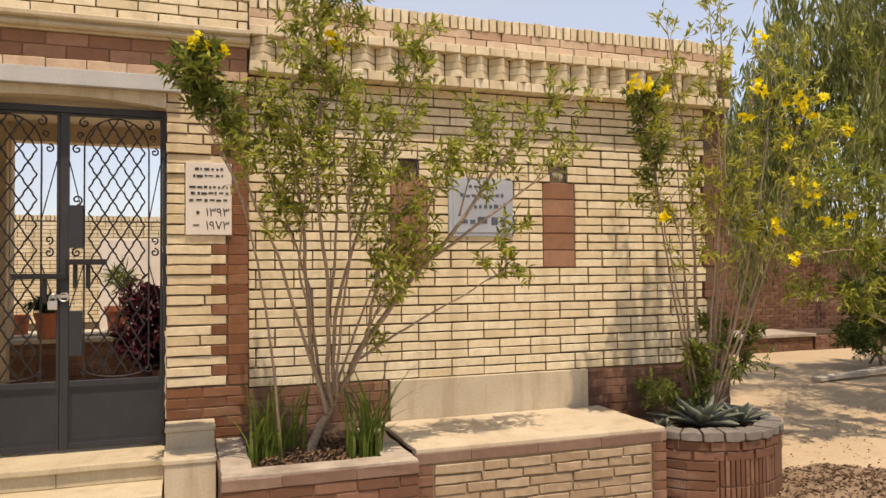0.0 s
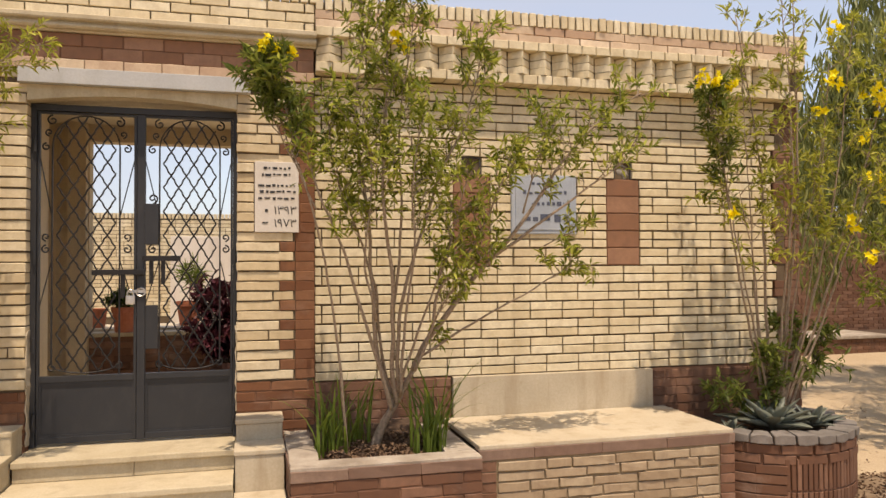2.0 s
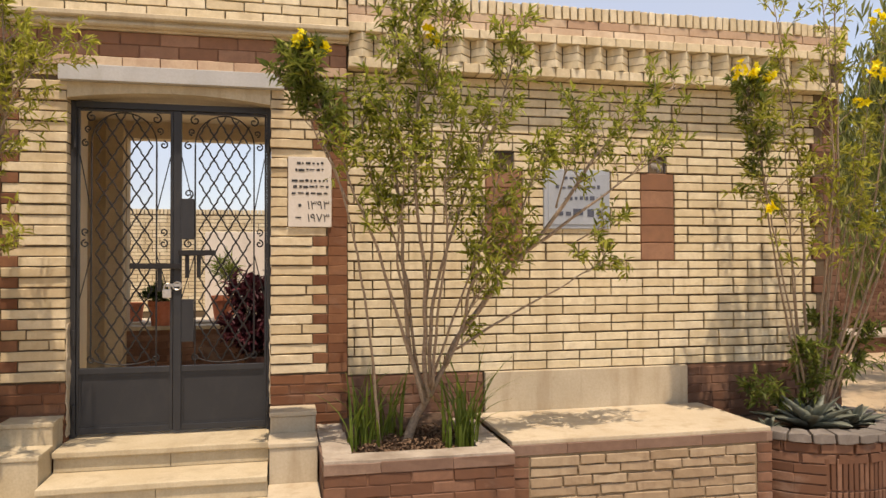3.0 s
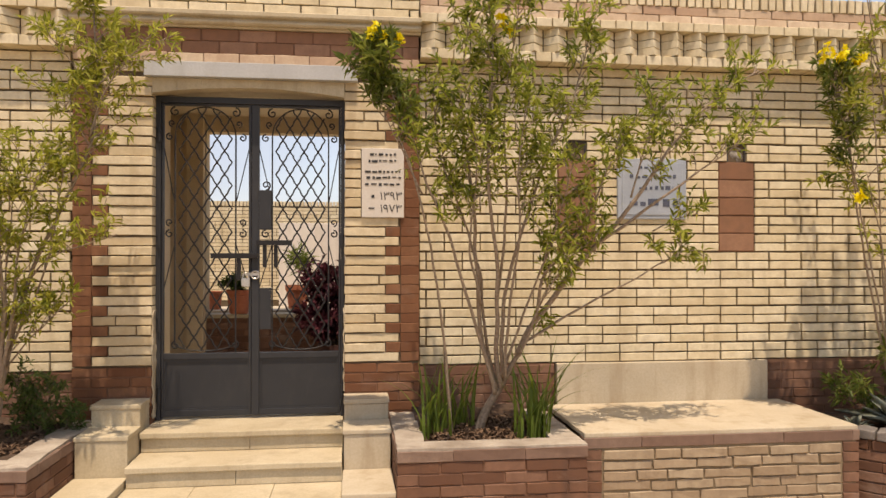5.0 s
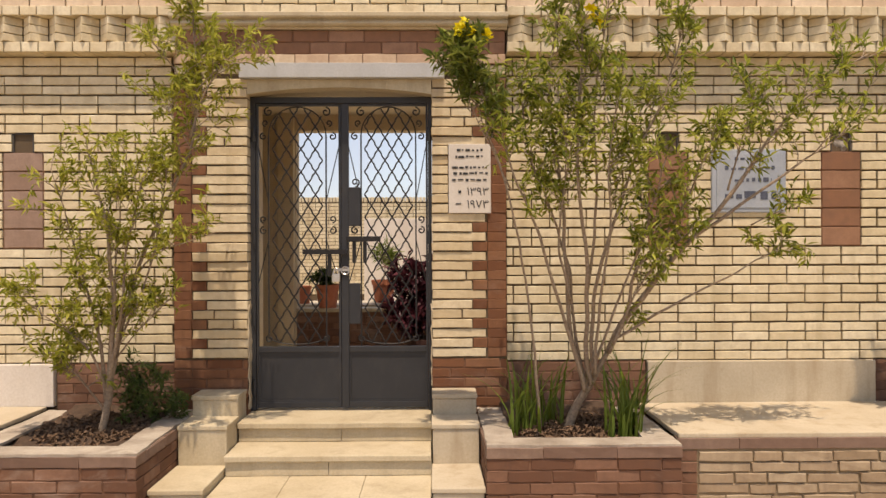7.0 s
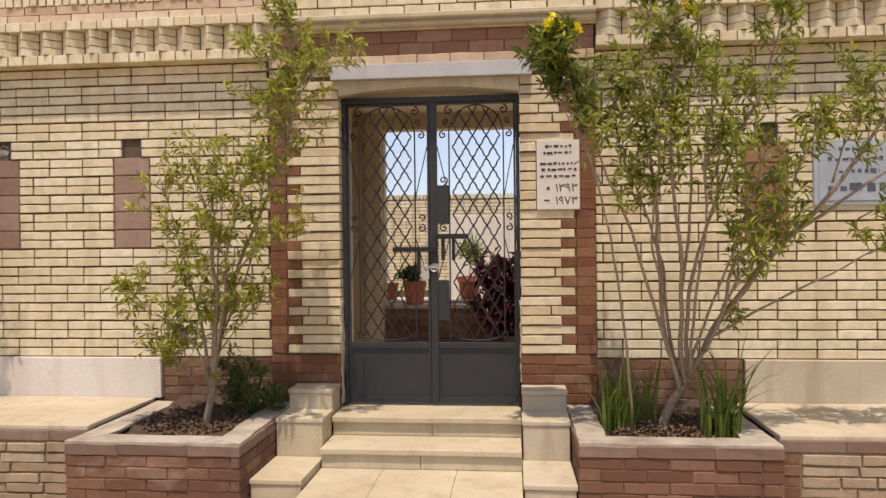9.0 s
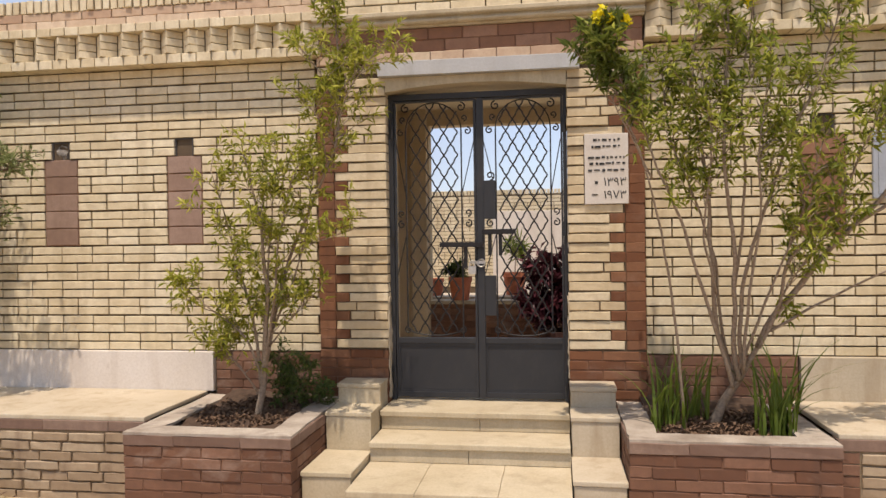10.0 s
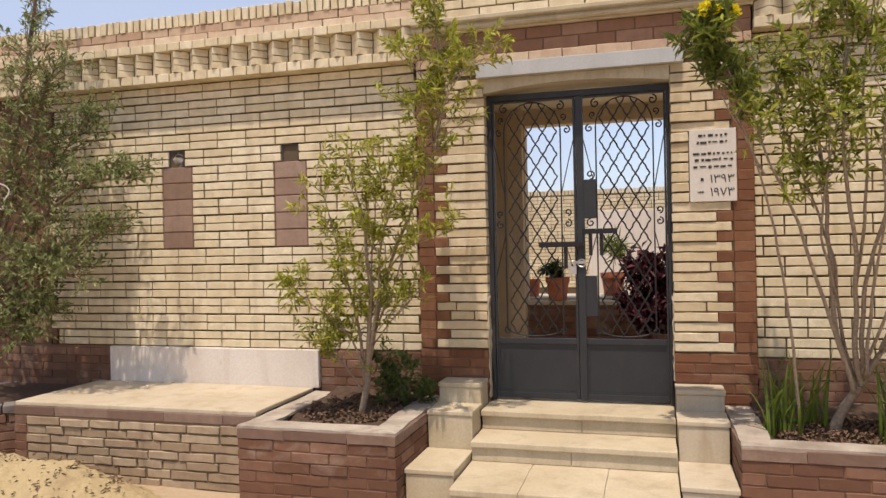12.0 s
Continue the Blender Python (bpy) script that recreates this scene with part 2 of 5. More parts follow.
def part(name, bm, material, parent, label="", smooth=False):
    ob = new(name, mesh_of(name, bm, material, smooth))
    under(ob, parent)
    return tagged(ob, label)


def solid(name, bm, material, label, category, group="", kind="", smooth=False):
    return tagged(new(name, mesh_of(name, bm, material, smooth)), label, category, group, kind)


def box(bm, x0, x1, y0, y1, z0, z1, bevel=0.0):
    made = bmesh.ops.create_cube(bm, size=1.0)["verts"]
    for v in made:
        v.co = Vector((x0 + (v.co.x + 0.5) * (x1 - x0), y0 + (v.co.y + 0.5) * (y1 - y0), z0 + (v.co.z + 0.5) * (z1 - z0)))
    if bevel:
        edges = list({e for v in made for e in v.link_edges})
        bmesh.ops.bevel(bm, geom=edges, offset=bevel, segments=2, profile=0.6, affect="EDGES")
    return bm


def boxes(*rows, bevel=0.0):
    bm = bmesh.new()
    for r in rows:
        box(bm, *r, bevel=bevel)
    return bm


def roughen(bm, amount, scale=6.0, cuts=0):
    """Wears a solid: optional cuts, then a shift of every vertex by smooth noise."""
    if cuts:
        bmesh.ops.subdivide_edges(bm, edges=[e for e in bm.edges if e.calc_length() > 0.15], cuts=cuts, use_grid_fill=True)
    for v in bm.verts:
        v.co += noise.noise_vector(v.co * scale) * amount
    return bm


def prism(bm, outline, z0, z1):
    """An upright solid on a plan outline (list of x, y)."""
    lo = [bm.verts.new((x, y, z0)) for x, y in outline]
    hi = [bm.verts.new((x, y, z1)) for x, y in outline]
    n = len(outline)
    for i in range(n):
        bm.faces.new((lo[i], lo[(i + 1) % n], hi[(i + 1) % n], hi[i]))
    bm.faces.new(hi)
    bm.faces.new(lo[::-1])
    return bm


def tube(bm, pts, radii, sides=6, closed_end=True):
    """A tapered tube along points."""
    pts = [Vector(p) for p in pts]
    rings = []
    for i, p in enumerate(pts):
        d = (pts[min(i + 1, len(pts) - 1)] - pts[max(i - 1, 0)]).normalized()
        a = d.cross(Vector((0.31, 0.87, 0.37))).normalized()
        b = d.cross(a)
        r = radii[i] if isinstance(radii, (list, tuple)) else radii
        rings.append([bm.verts.new(p + (a * math.cos(k * math.tau / sides) + b * math.sin(k * math.tau / sides)) * r) for k in range(sides)])
    for u, w in zip(rings, rings[1:]):
        for k in range(sides):
            bm.faces.new((u[k], u[(k + 1) % sides], w[(k + 1) % sides], w[k]))
    if closed_end:
        bm.faces.new(rings[0][::-1])
        bm.faces.new(rings[-1])
    return bm


def smooth_line(pts, n):
    """A Catmull-Rom line through points."""
    pts = [Vector(p) for p in pts]
    q = [pts[0] * 2 - pts[1]] + pts + [pts[-1] * 2 - pts[-2]]
    out = []
    for i in range(1, len(q) - 2):
        for k in range(n):
            t = k / n
            a, b, c, d = q[i - 1:i + 3]
            out.append(0.5 * (2 * b + (c - a) * t + (2 * a - 5 * b + 4 * c - d) * t * t + (3 * b - a - 3 * c + d) * t ** 3))
    return out + [pts[-1]]


# ---- masonry laid piece by piece ----
BRICKS = {}


def brick_verts(l, h, d, c=0.004, wear=0.0012, kind=0):
    """A brick with its face towards -y at y = 0, centred on x and z, with chamfered and slightly worn front edges."""
    r = random.Random(kind * 131 + int(l * 1000))
    x, z = l / 2, h / 2
    rim = [(u * x, -z) for u in (-1, -0.35, 0.35, 1)] + [(u * x, z) for u in (1, 0.35, -0.35, -1)]
    v = []
    for px, pz in rim:
        v.append((px + r.uniform(-wear, wear), c + r.uniform(0, wear), pz + r.uniform(-wear, wear)))
    for px, pz in rim:
        cx, cz = (c if abs(px) > x * 0.9 else 0.0), c
        v.append((px - math.copysign(cx, px) + r.uniform(-wear, wear), r.uniform(-wear, wear) * 0.6, pz - math.copysign(cz, pz) + r.uniform(-wear, wear)))
    v += [(px, d, pz) for px, pz in rim]
    f = [tuple(range(8, 16)), tuple(range(23, 15, -1))]
    for i in range(8):
        j = (i + 1) % 8
        f += [(i, j, 8 + j, 8 + i), (16 + i, 16 + j, j, i)]
    return v, f


def brick_mesh(l, h, d, material, wear, kind):
    key = (round(l, 2), round(h, 3), round(d, 2), material.name, wear, kind)
    if key not in BRICKS:
        me = bpy.data.meshes.new("brick")
        v, f = brick_verts(*key[:3], c=0.003, wear=wear, kind=kind)
        me.from_pydata(v, [], f)
        me.materials.append(material)
        BRICKS[key] = me
    return BRICKS[key]


def lay(parent, rows, material, name="brick", most=300, mid=(0.6, -0.5, 1.3), wobble=0.0025, wear=0.0014):
    """Lays bricks (x, y of the face, z, length, height, depth, turn about z): those round `mid` as objects, the rest as one mesh."""
    rows = sorted(rows, key=lambda r: (r[0] - mid[0]) ** 2 + (r[1] - mid[1]) ** 2 + (r[2] - mid[2]) ** 2)
    far_v, far_f = [], []
    for i, (x, y, z, l, h, d, *rz) in enumerate(rows):
        a = (rz[0] if rz else 0.0) + radians(rng.uniform(-0.4, 0.4))
        tilt = radians(rng.uniform(-0.35, 0.35))
        at = (x, y + rng.uniform(-wobble, wobble), z + rng.uniform(-0.0012, 0.0012))
        if i < most:
            ob = new(name, brick_mesh(l, h, d, material, wear, rng.randrange(6)))
            ob.location, ob.rotation_euler = at, (0, tilt, a)
            ob.parent = parent
            ob.matrix_parent_inverse = Matrix.Translation(-Vector(parent.location))
        else:
            v, f = brick_verts(l, h, d, 0.003, wear, rng.randrange(6))
            n = len(far_v)
            m = Matrix.LocRotScale(at, Euler((0, tilt, a)), None)
            far_v += [tuple(m @ Vector(p)) for p in v]
            far_f += [tuple(k + n for k in q) for q in f]
    if far_v:
        me = bpy.data.meshes.new("brickwork")
        me.from_pydata(far_v, [], far_f)
        me.materials.append(material)
        ob = new("brickwork", me)
        ob.parent = parent
        ob.matrix_parent_inverse = Matrix.Translation(-Vector(parent.location))
        tagged(ob, kind="stuff")


def course(x0, x1, z, length, h, y, d, shift=0.0, gaps=(), joint=0.01, joint_at=None):
    """One course from x0 to x1, its joints shifted (or one of them at joint_at), leaving out the gaps."""
    if joint_at is not None:
        shift = (x0 - joint_at - joint / 2) % length
    out, x = [], x0 - shift
    while x < x1:
        a, b = max(x, x0), min(x + length - joint, x1)
        spans = [(a, b)]
        for g0, g1 in gaps:
            spans = [s for u, w in spans for s in ((u, min(w, g0 - 0.008)), (max(u, g1 + 0.008), w)) if s[1] > s[0]]
        out += [((u + w) / 2, y, z + h / 2, w - u, h, d) for u, w in spans if w - u > 0.02]
        x += length
    return out


def uneven_course(x0, x1, z, h, y, d, short, long, joint):
    """A hand-laid course of bricks of unequal length and height."""
    out, x = [], x0
    while x < x1 - 0.03:
        l = rng.uniform(short, long)
        w = x1 if x1 - x - l < 0.09 else x + l
        hh = h * rng.uniform(0.9, 1.06)
        out.append(((x + w - joint) / 2, y, z + h / 2 + rng.uniform(-0.003, 0.003), w - joint - x, hh, d))
        x = w
    return out


# ---- ground ----
def ground_height(x, y):
    h = 0.05 * noise.noise(Vector((x * 0.5, y * 0.5, 0.3))) + 0.02 * noise.noise(Vector((x * 2.3, y * 2.3, 1.0)))
    heap = math.exp(-(((x + 4.15) / 0.85) ** 2 + ((y + 1.32) / 0.38) ** 2) ** 1.4)
    heap2 = math.exp(-(((x + 3.1) / 0.5) ** 2 + ((y + 1.25) / 0.3) ** 2) ** 1.5)
    return h * min(1, max(0, (abs(x - 0.1) - 0.9))) * 0.6 + 0.05 * heap + 0.05 * heap2


def axis_steps(lo, hi, near0, near1, fine, coarse):
    out, v = [], lo
    while v < hi:
        out.append(v)
        gap = max(near0 - v, v - near1, 0)
        v += fine + gap * coarse
    return out + [hi]


def build_ground():
    xs, ys = axis_steps(-900, 900, -6, 9, 0.11, 0.25), axis_steps(-900, 1500, -2.6, 4, 0.11, 0.25)
    v = [(x, y, ground_height(x, y) if abs(x) < 40 and abs(y) < 40 else 0.0) for y in ys for x in xs]
    w = len(xs)
    f = [(j * w + i, j * w + i + 1, (j + 1) * w + i + 1, (j + 1) * w + i) for j in range(len(ys) - 1) for i in range(w - 1)]
    me = bpy.data.meshes.new("ground")
    me.from_pydata(v, [], f)
    me.materials.append(SAND)
    for p in me.polygons:
        p.use_smooth = True
    tagged(new("ground", me), "pale sandy ground with litter before the brick facade", "ground", kind="structure")


build_ground()

# ---- facade: bodies ----
FACE, PIL = 0.05, 0.0                 # face of the panels, face of the piers
GL, GR = -0.66, 0.626                 # clear opening of the gateway
BASE, PAIR = 0.843, 0.1342            # top of the dado, height of two courses
H = PAIR / 2 - 0.0125
END_R, END_L = 4.88, -4.48
SILL = 0.49

wall_right = solid("wall_right", boxes((GR + 0.004, 5.14, FACE + 0.022, 0.34, -0.2, 3.42), (GR + 0.004, 1.14, PIL + 0.014, FACE + 0.02, -0.2, 3.42),
                   (4.92, 5.14, PIL + 0.044, FACE + 0.02, -0.2, 3.42)), MORTAR, "cream and red brick facade wall beside the gate", "wall", kind="structure")
wall_left = solid("wall_left", boxes((-6.6, GL - 0.004, FACE + 0.022, 0.34, -0.2, 3.42), (-1.16, GL - 0.004, PIL + 0.014, FACE + 0.02, -0.2, 3.42),
                  (-6.6, -4.55, PIL + 0.044, FACE + 0.02, -0.2, 3.42)), MORTAR, "cream and red brick facade wall beside the gate", "wall", kind="structure")
wall_middle = solid("wall_middle", boxes((GL - 0.004, GR + 0.004, PIL + 0.03, 0.34, 2.80, 3.42)), MORTAR, "brick wall over the metal gate", "wall", kind="structure")


def gaps_at(z, holes):
    return [(a, b) for a, b, z0, z1 in holes if z0 - 0.01 < z + H / 2 < z1 + 0.01]


NZ0, NZ1, NZ2 = BASE + 6 * PAIR, BASE + 11 * PAIR, BASE + 12 * PAIR
NICHES_R, NICHES_L = ((2.16, 2.435), (3.394, 3.669)), ((-3.40, -3.126), (-2.372, -2.097))


def panel(parent, x0, x1, niches, joint_at, end_pier):
    holes = [(a, b, NZ0, NZ1) for a, b in niches] + [((a + b) / 2 - 0.072, (a + b) / 2 + 0.072, NZ1, NZ2) for a, b in niches]
    rows = []
    for i in range(16):
        for k in range(2):
            z = BASE + PAIR * i + k * (H + 0.0105) + 0.0065
            a, b = x0, x1
            tooth = 0.10 if i % 2 else 0.0
            if end_pier > 0:
                b = x1 + tooth
            else:
                a = x0 - tooth
            rows += course(a, b, z, 0.259, H, FACE, 0.06, gaps=gaps_at(z, holes), joint=0.013, joint_at=joint_at + (0.0 if i % 2 else 0.13))
    lay(parent, rows, CREAM)


def red_rows(x0, x1, z0, z1, y, d=0.06, length=0.2485, h=0.0615, pitch=0.0671):
    rows, i, z = [], 0, z0
    while z + h <= z1 + 0.006:
        rows += course(x0, x1, z, length, h, y, d, 0.124 if i % 2 else 0.03)
        z += pitch
        i += 1
    return rows


panel(wall_right, 1.152, END_R, NICHES_R, 3.529, 1)
panel(wall_left, END_L, -1.168, NICHES_L, -3.007, -1)

# dado of red bricks under the panels, and the end piers
lay(wall_right, red_rows(1.15, 2.13, 0.30, BASE, FACE) + red_rows(3.765, 4.9, 0.02, BASE, FACE), RED, most=120)
lay(wall_left, red_rows(-2.0, -1.165, 0.30, BASE, FACE) + red_rows(-6.5, -3.94, 0.02, BASE, FACE - 0.012), RED, most=120)
lay(wall_right, [r for i in range(16) for r in red_rows(END_R + (0.115 if i % 2 else 0.015), 5.14, BASE + PAIR * i + 0.005, BASE + PAIR * (i + 1), FACE - 0.012)] +
    red_rows(4.9, 5.14, 0.0, BASE, FACE - 0.012), RED, most=90)
lay(wall_left, [r for i in range(16) for r in red_rows(-6.5, END_L - (0.115 if i % 2 else 0.015), BASE + PAIR * i + 0.005, BASE + PAIR * (i + 1), FACE - 0.012)], RED, most=60)


def pier(parent, s, inner, edge):
    """The pier beside the gate: cream stretchers toothed into a red strip. s: +1 right, -1 left."""
    cream, red = [], []
    z, i = 0.885, 0
    while z < 2.79:
        stop = 0.275 if i % 2 else 0.375
        sign_row = s > 0 and 1.872 < z + 0.028 < 2.375
        if sign_row:
            stop = 0.112
        spans = [(0.0, stop)]
        if not sign_row and rng.random() < 0.22:
            cut = stop * rng.uniform(0.3, 0.7)
            spans = [(0, cut - 0.004), (cut + 0.004, stop)]
        for a, b in spans:
            c0, c1 = sorted((inner + s * a, inner + s * b))
            cream.append(((c0 + c1) / 2, PIL, z + 0.0285, c1 - c0, 0.057, 0.24))
        r0 = stop + 0.01 if not sign_row else 0.42
        for a, b in ((r0, 0.384), (0.388, edge)) if r0 < 0.37 else ((0.388 if not sign_row else r0, edge),):
            c0, c1 = sorted((inner + s * a, inner + s * b))
            red.append(((c0 + c1) / 2, PIL + 0.001, z + 0.0285, c1 - c0, 0.0655, 0.06))
        z += 0.0671
        i += 1
    z, i = 0.0, 0
    while z < 0.87:
        x0, x1 = sorted((inner, inner + s * edge))
        red += [(x, y, q, l, h, 0.24) for x, y, q, l, h, d in course(x0, x1, z + 0.005, 0.2485, 0.058, PIL, 0.24, 0.12 if i % 2 else 0.02)]
        z += 0.0671
        i += 1
    lay(parent, cream, PIERCREAM, wobble=0.009, wear=0.0022)
    lay(parent, red, DEEPRED, most=160, wear=0.002)


pier(wall_right, 1, GR, 0.518)
pier(wall_left, -1, GL, 0.506)


# red bedding mortar behind the red bricks
for nm, x0, x1, y, z0, z1 in (("bedding_mortar", 1.15, 2.13, FACE, -0.1, BASE - 0.002), ("bedding_mortar", 3.765, 4.88, FACE, -0.1, BASE - 0.002), ("bedding_mortar", -2.0, -1.165, FACE, -0.1, BASE - 0.002),
                              ("bedding_mortar", -6.5, -3.94, FACE - 0.012, -0.1, BASE - 0.002), ("bedding_mortar", 1.03, 1.138, PIL, 0.89, 2.79), ("bedding_mortar", -1.158, -1.06, PIL, 0.89, 2.79)):
    solid(nm, boxes((x0, x1, y + 0.007, y + 0.04, z0, z1)), REDMORTAR, "reddish mortar bed behind red bricks", "mortar", kind="structure")
for x0, x1 in ((GR + 0.006, 1.138), (-1.158, GL - 0.006)):
    solid("bedding_mortar", boxes((x0, x1, PIL + 0.007, PIL + 0.04, -0.1, 0.86)), REDMORTAR, "reddish mortar bed behind red bricks", "mortar", kind="structure")
solid("bedding_mortar", boxes((-1.155, 1.135, -0.005, 0.06, 2.925, 3.158)), REDMORTAR, "reddish mortar bed behind red bricks", "mortar", kind="structure")


# niches: red brick set back in the panel with a dark cavity on top
def niche(x0, x1, blob, material):
    ob = thing("wall_niche", ((x0 + x1) / 2, FACE, NZ0), "narrow red-brown brick niche with a dark cavity on top", "niche", "niches in the facade")
    bm = boxes((x0 - 0.006, x1 + 0.006, FACE + 0.015, FACE + 0.05, NZ0, NZ1))
    part("backing", bm, REDMORTAR, ob)
    rows, z = [], NZ0 + 0.006
    while z < NZ1 - 0.1:
        rows.append(((x0 + x1) / 2, FACE + 0.006, z + 0.0625, x1 - x0 - 0.006, 0.125, 0.04))
        z += 0.1342
    lay(ob, rows, material, "tile")
    c = (x0 + x1) / 2
    # back, sides and top of the cavity, all in one dark tone
    bm = boxes((c - 0.072, c + 0.072, FACE + 0.055, FACE + 0.062, NZ1, NZ2), (c - 0.072, c - 0.064, FACE + 0.008, FACE + 0.055, NZ1, NZ2),
               (c + 0.064, c + 0.072, FACE + 0.008, FACE + 0.055, NZ1, NZ2), (c - 0.072, c + 0.072, FACE + 0.008, FACE + 0.055, NZ2 - 0.008, NZ2))
    part("cavity", bm, DARKHOLE, ob, "dark square cavity")
    if blob:
        bm = bmesh.new()
        bmesh.ops.create_icosphere(bm, subdivisions=3, radius=0.07)
        for v in bm.verts:
            v.co = Vector((c + v.co.x * 0.95, FACE + 0.045 + v.co.y * 0.45, NZ1 + 0.058 + v.co.z * 1.0)) + noise.noise_vector(v.co * 28) * 0.034
        part("cement_plug", bm, GREYBOX, ob, "rough grey cement plug", True)


for (a, b), blob, material in zip((*NICHES_R, *NICHES_L), (False, True, True, False), (NICHERED, NICHERED, DUSTYRED, DUSTYRED)):
    niche(a, b, blob, material)


# frieze: ledge, sawtooth courses, headers, stretchers and a soldier coping
def frieze(parent, x0, x1, mid):
    ledge, teeth, heads, pink, cream, soldiers = [], [], [], [], [], []
    x = x0
    while x < x1 - 0.06:
        ledge.append((x + 0.055, PIL - 0.075, 3.026, 0.108, 0.066, 0.15))
        heads.append((x + 0.055, PIL - 0.095, 3.268, 0.108, 0.062, 0.18))
        x += 0.1165
    x = x0 + 0.09
    while x < x1 - 0.05:
        for k in range(3):
            teeth.append((x + 0.045, PIL - 0.052, 3.091 + k * 0.0575, 0.12, 0.053, 0.12, radians(45)))
        x += 0.176
    for z, y, some, length in ((3.333, PIL - 0.05, cream, 0.2485), (3.399, PIL - 0.045, pink, 0.2485)):
        some += course(x0, x1, z - 0.03, length, 0.06, y, 0.16, 0.12 if some is pink else 0.0)
    x = x0
    while x < x1:
        h = rng.uniform(0.094, 0.102)
        soldiers.append((x + 0.028, PIL - 0.05 + rng.uniform(-0.006, 0.006), 3.432 + h / 2, 0.053, h, 0.22))
        x += 0.063
    core = solid("trim_core", boxes((x0, x1, PIL + 0.0, 0.34, 3.0, 3.425)), MORTAR, "mortar bed behind the brick frieze", "frieze", kind="structure")
    lay(core, ledge + heads, CREAM, "brick", 80, mid)
    lay(core, teeth, CREAM, "tooth_brick", 70, mid, 0.002)
    lay(core, cream, PALEPINK, "brick", 30, mid)
    lay(core, pink, PINK, "brick", 30, mid)
    lay(core, soldiers, CREAM, "coping_brick", 80, mid, 0.005, 0.003)


frieze(wall_right, 1.15, 5.15, (2.0, 0, 3.2))
frieze(wall_left, -6.6, -1.165, (-2.0, 0, 3.2))


# over the gate: shallow arched lintel, slab, pink course, red band, moulding, cream courses
def over_gate():
    bm = bmesh.new()
    for i in range(8):
        a0, a1 = i / 8, (i + 1) / 8
        low = lambda u: 2.715 + 0.048 * (1 - (2 * u - 1) ** 2)
        xa, xb = GL + 0.002 + a0 * (GR - GL - 0.004) + 0.0006, GL + 0.002 + a1 * (GR - GL - 0.004) - 0.0006
        vs = [bm.verts.new(p) for p in ((xa, -0.006, low(a0)), (xb, -0.006, low(a1)), (xb, -0.006, 2.818), (xa, -0.006, 2.818),
                                        (xa, 0.30, low(a0)), (xb, 0.30, low(a1)), (xb, 0.30, 2.818), (xa, 0.30, 2.818))]
        for f in ((0, 1, 2, 3), (7, 6, 5, 4), (0, 4, 5, 1), (1, 5, 6, 2), (2, 6, 7, 3), (3, 7, 4, 0)):
            bm.faces.new([vs[k] for k in f])
    lintel = solid("lintel", bm, STONE, "cream stone lintel with a shallow arch over the gate", "lintel", kind="structure")
    solid("lintel_slab", roughen(boxes((-0.70, 0.715, -0.055, 0.05, 2.82, 2.922), bevel=0.004), 0.002), GREYSLAB, "grey-white marble slab over the gate lintel", "slab", kind="structure")
    rows = course(-1.16, 1.14, 2.926, 0.235, 0.064, -0.02, 0.12, 0.1, joint=0.004)
    lay(wall_middle, rows, PINK)
    lay(wall_middle, course(-1.16, 1.14, 2.994, 0.2485, 0.079, -0.012, 0.1, 0.05, joint=0.005) + course(-1.16, 1.14, 3.077, 0.2485, 0.079, -0.012, 0.1, 0.17, joint=0.005), NICHERED)
    for x0, x1 in ((-1.16, -0.704), (0.719, 1.14)):
        lay(wall_middle, course(x0, x1, 2.86, 0.24, 0.057, 0.0, 0.06), CREAM)
    prof = [(0.05, 3.160), (-0.030, 3.160), (-0.034, 3.172), (-0.062, 3.176), (-0.074, 3.188), (-0.074, 3.200), (-0.060, 3.210), (-0.060, 3.218),
            (-0.088, 3.224), (-0.095, 3.234), (-0.095, 3.258), (-0.080, 3.266), (0.05, 3.266)]
    bm = bmesh.new()
    a = [bm.verts.new((-1.17, y, z)) for y, z in prof]
    b = [bm.verts.new((1.152, y, z)) for y, z in prof]
    for i in range(len(prof)):
        j = (i + 1) % len(prof)
        bm.faces.new((a[i], a[j], b[j], b[i]))
    bm.faces.new(a)
    bm.faces.new(b[::-1])
    solid("trim_moulding", bm, STONE, "cream stone moulding above the red brick band", "moulding", kind="structure")
    rows = []
    for i in range(3):
        rows += course(-1.16, 1.14, 3.272 + i * 0.0671, 0.2485, 0.058, -0.035, 0.2, 0.124 * (i % 2))
    x = -1.16
    while x < 1.13:
        rows.append((x + 0.028, -0.04, 3.523, 0.053, 0.095, 0.22))
        x += 0.063
    lay(wall_middle, rows, CREAM)


over_gate()

# white slabs behind the benches
for x0, x1, stone in ((2.14, 3.754, SLAB), (-3.93, -2.012, WHITESLAB)):
    tagged(new("bench_back_slab", mesh_of("bench_back_slab", boxes((x0, x1, 0.018, FACE + 0.02, 0.545, BASE - 0.002), bevel=0.006), stone)),
           "pale marble back slab above the brick bench", "slab", "bench back slabs")


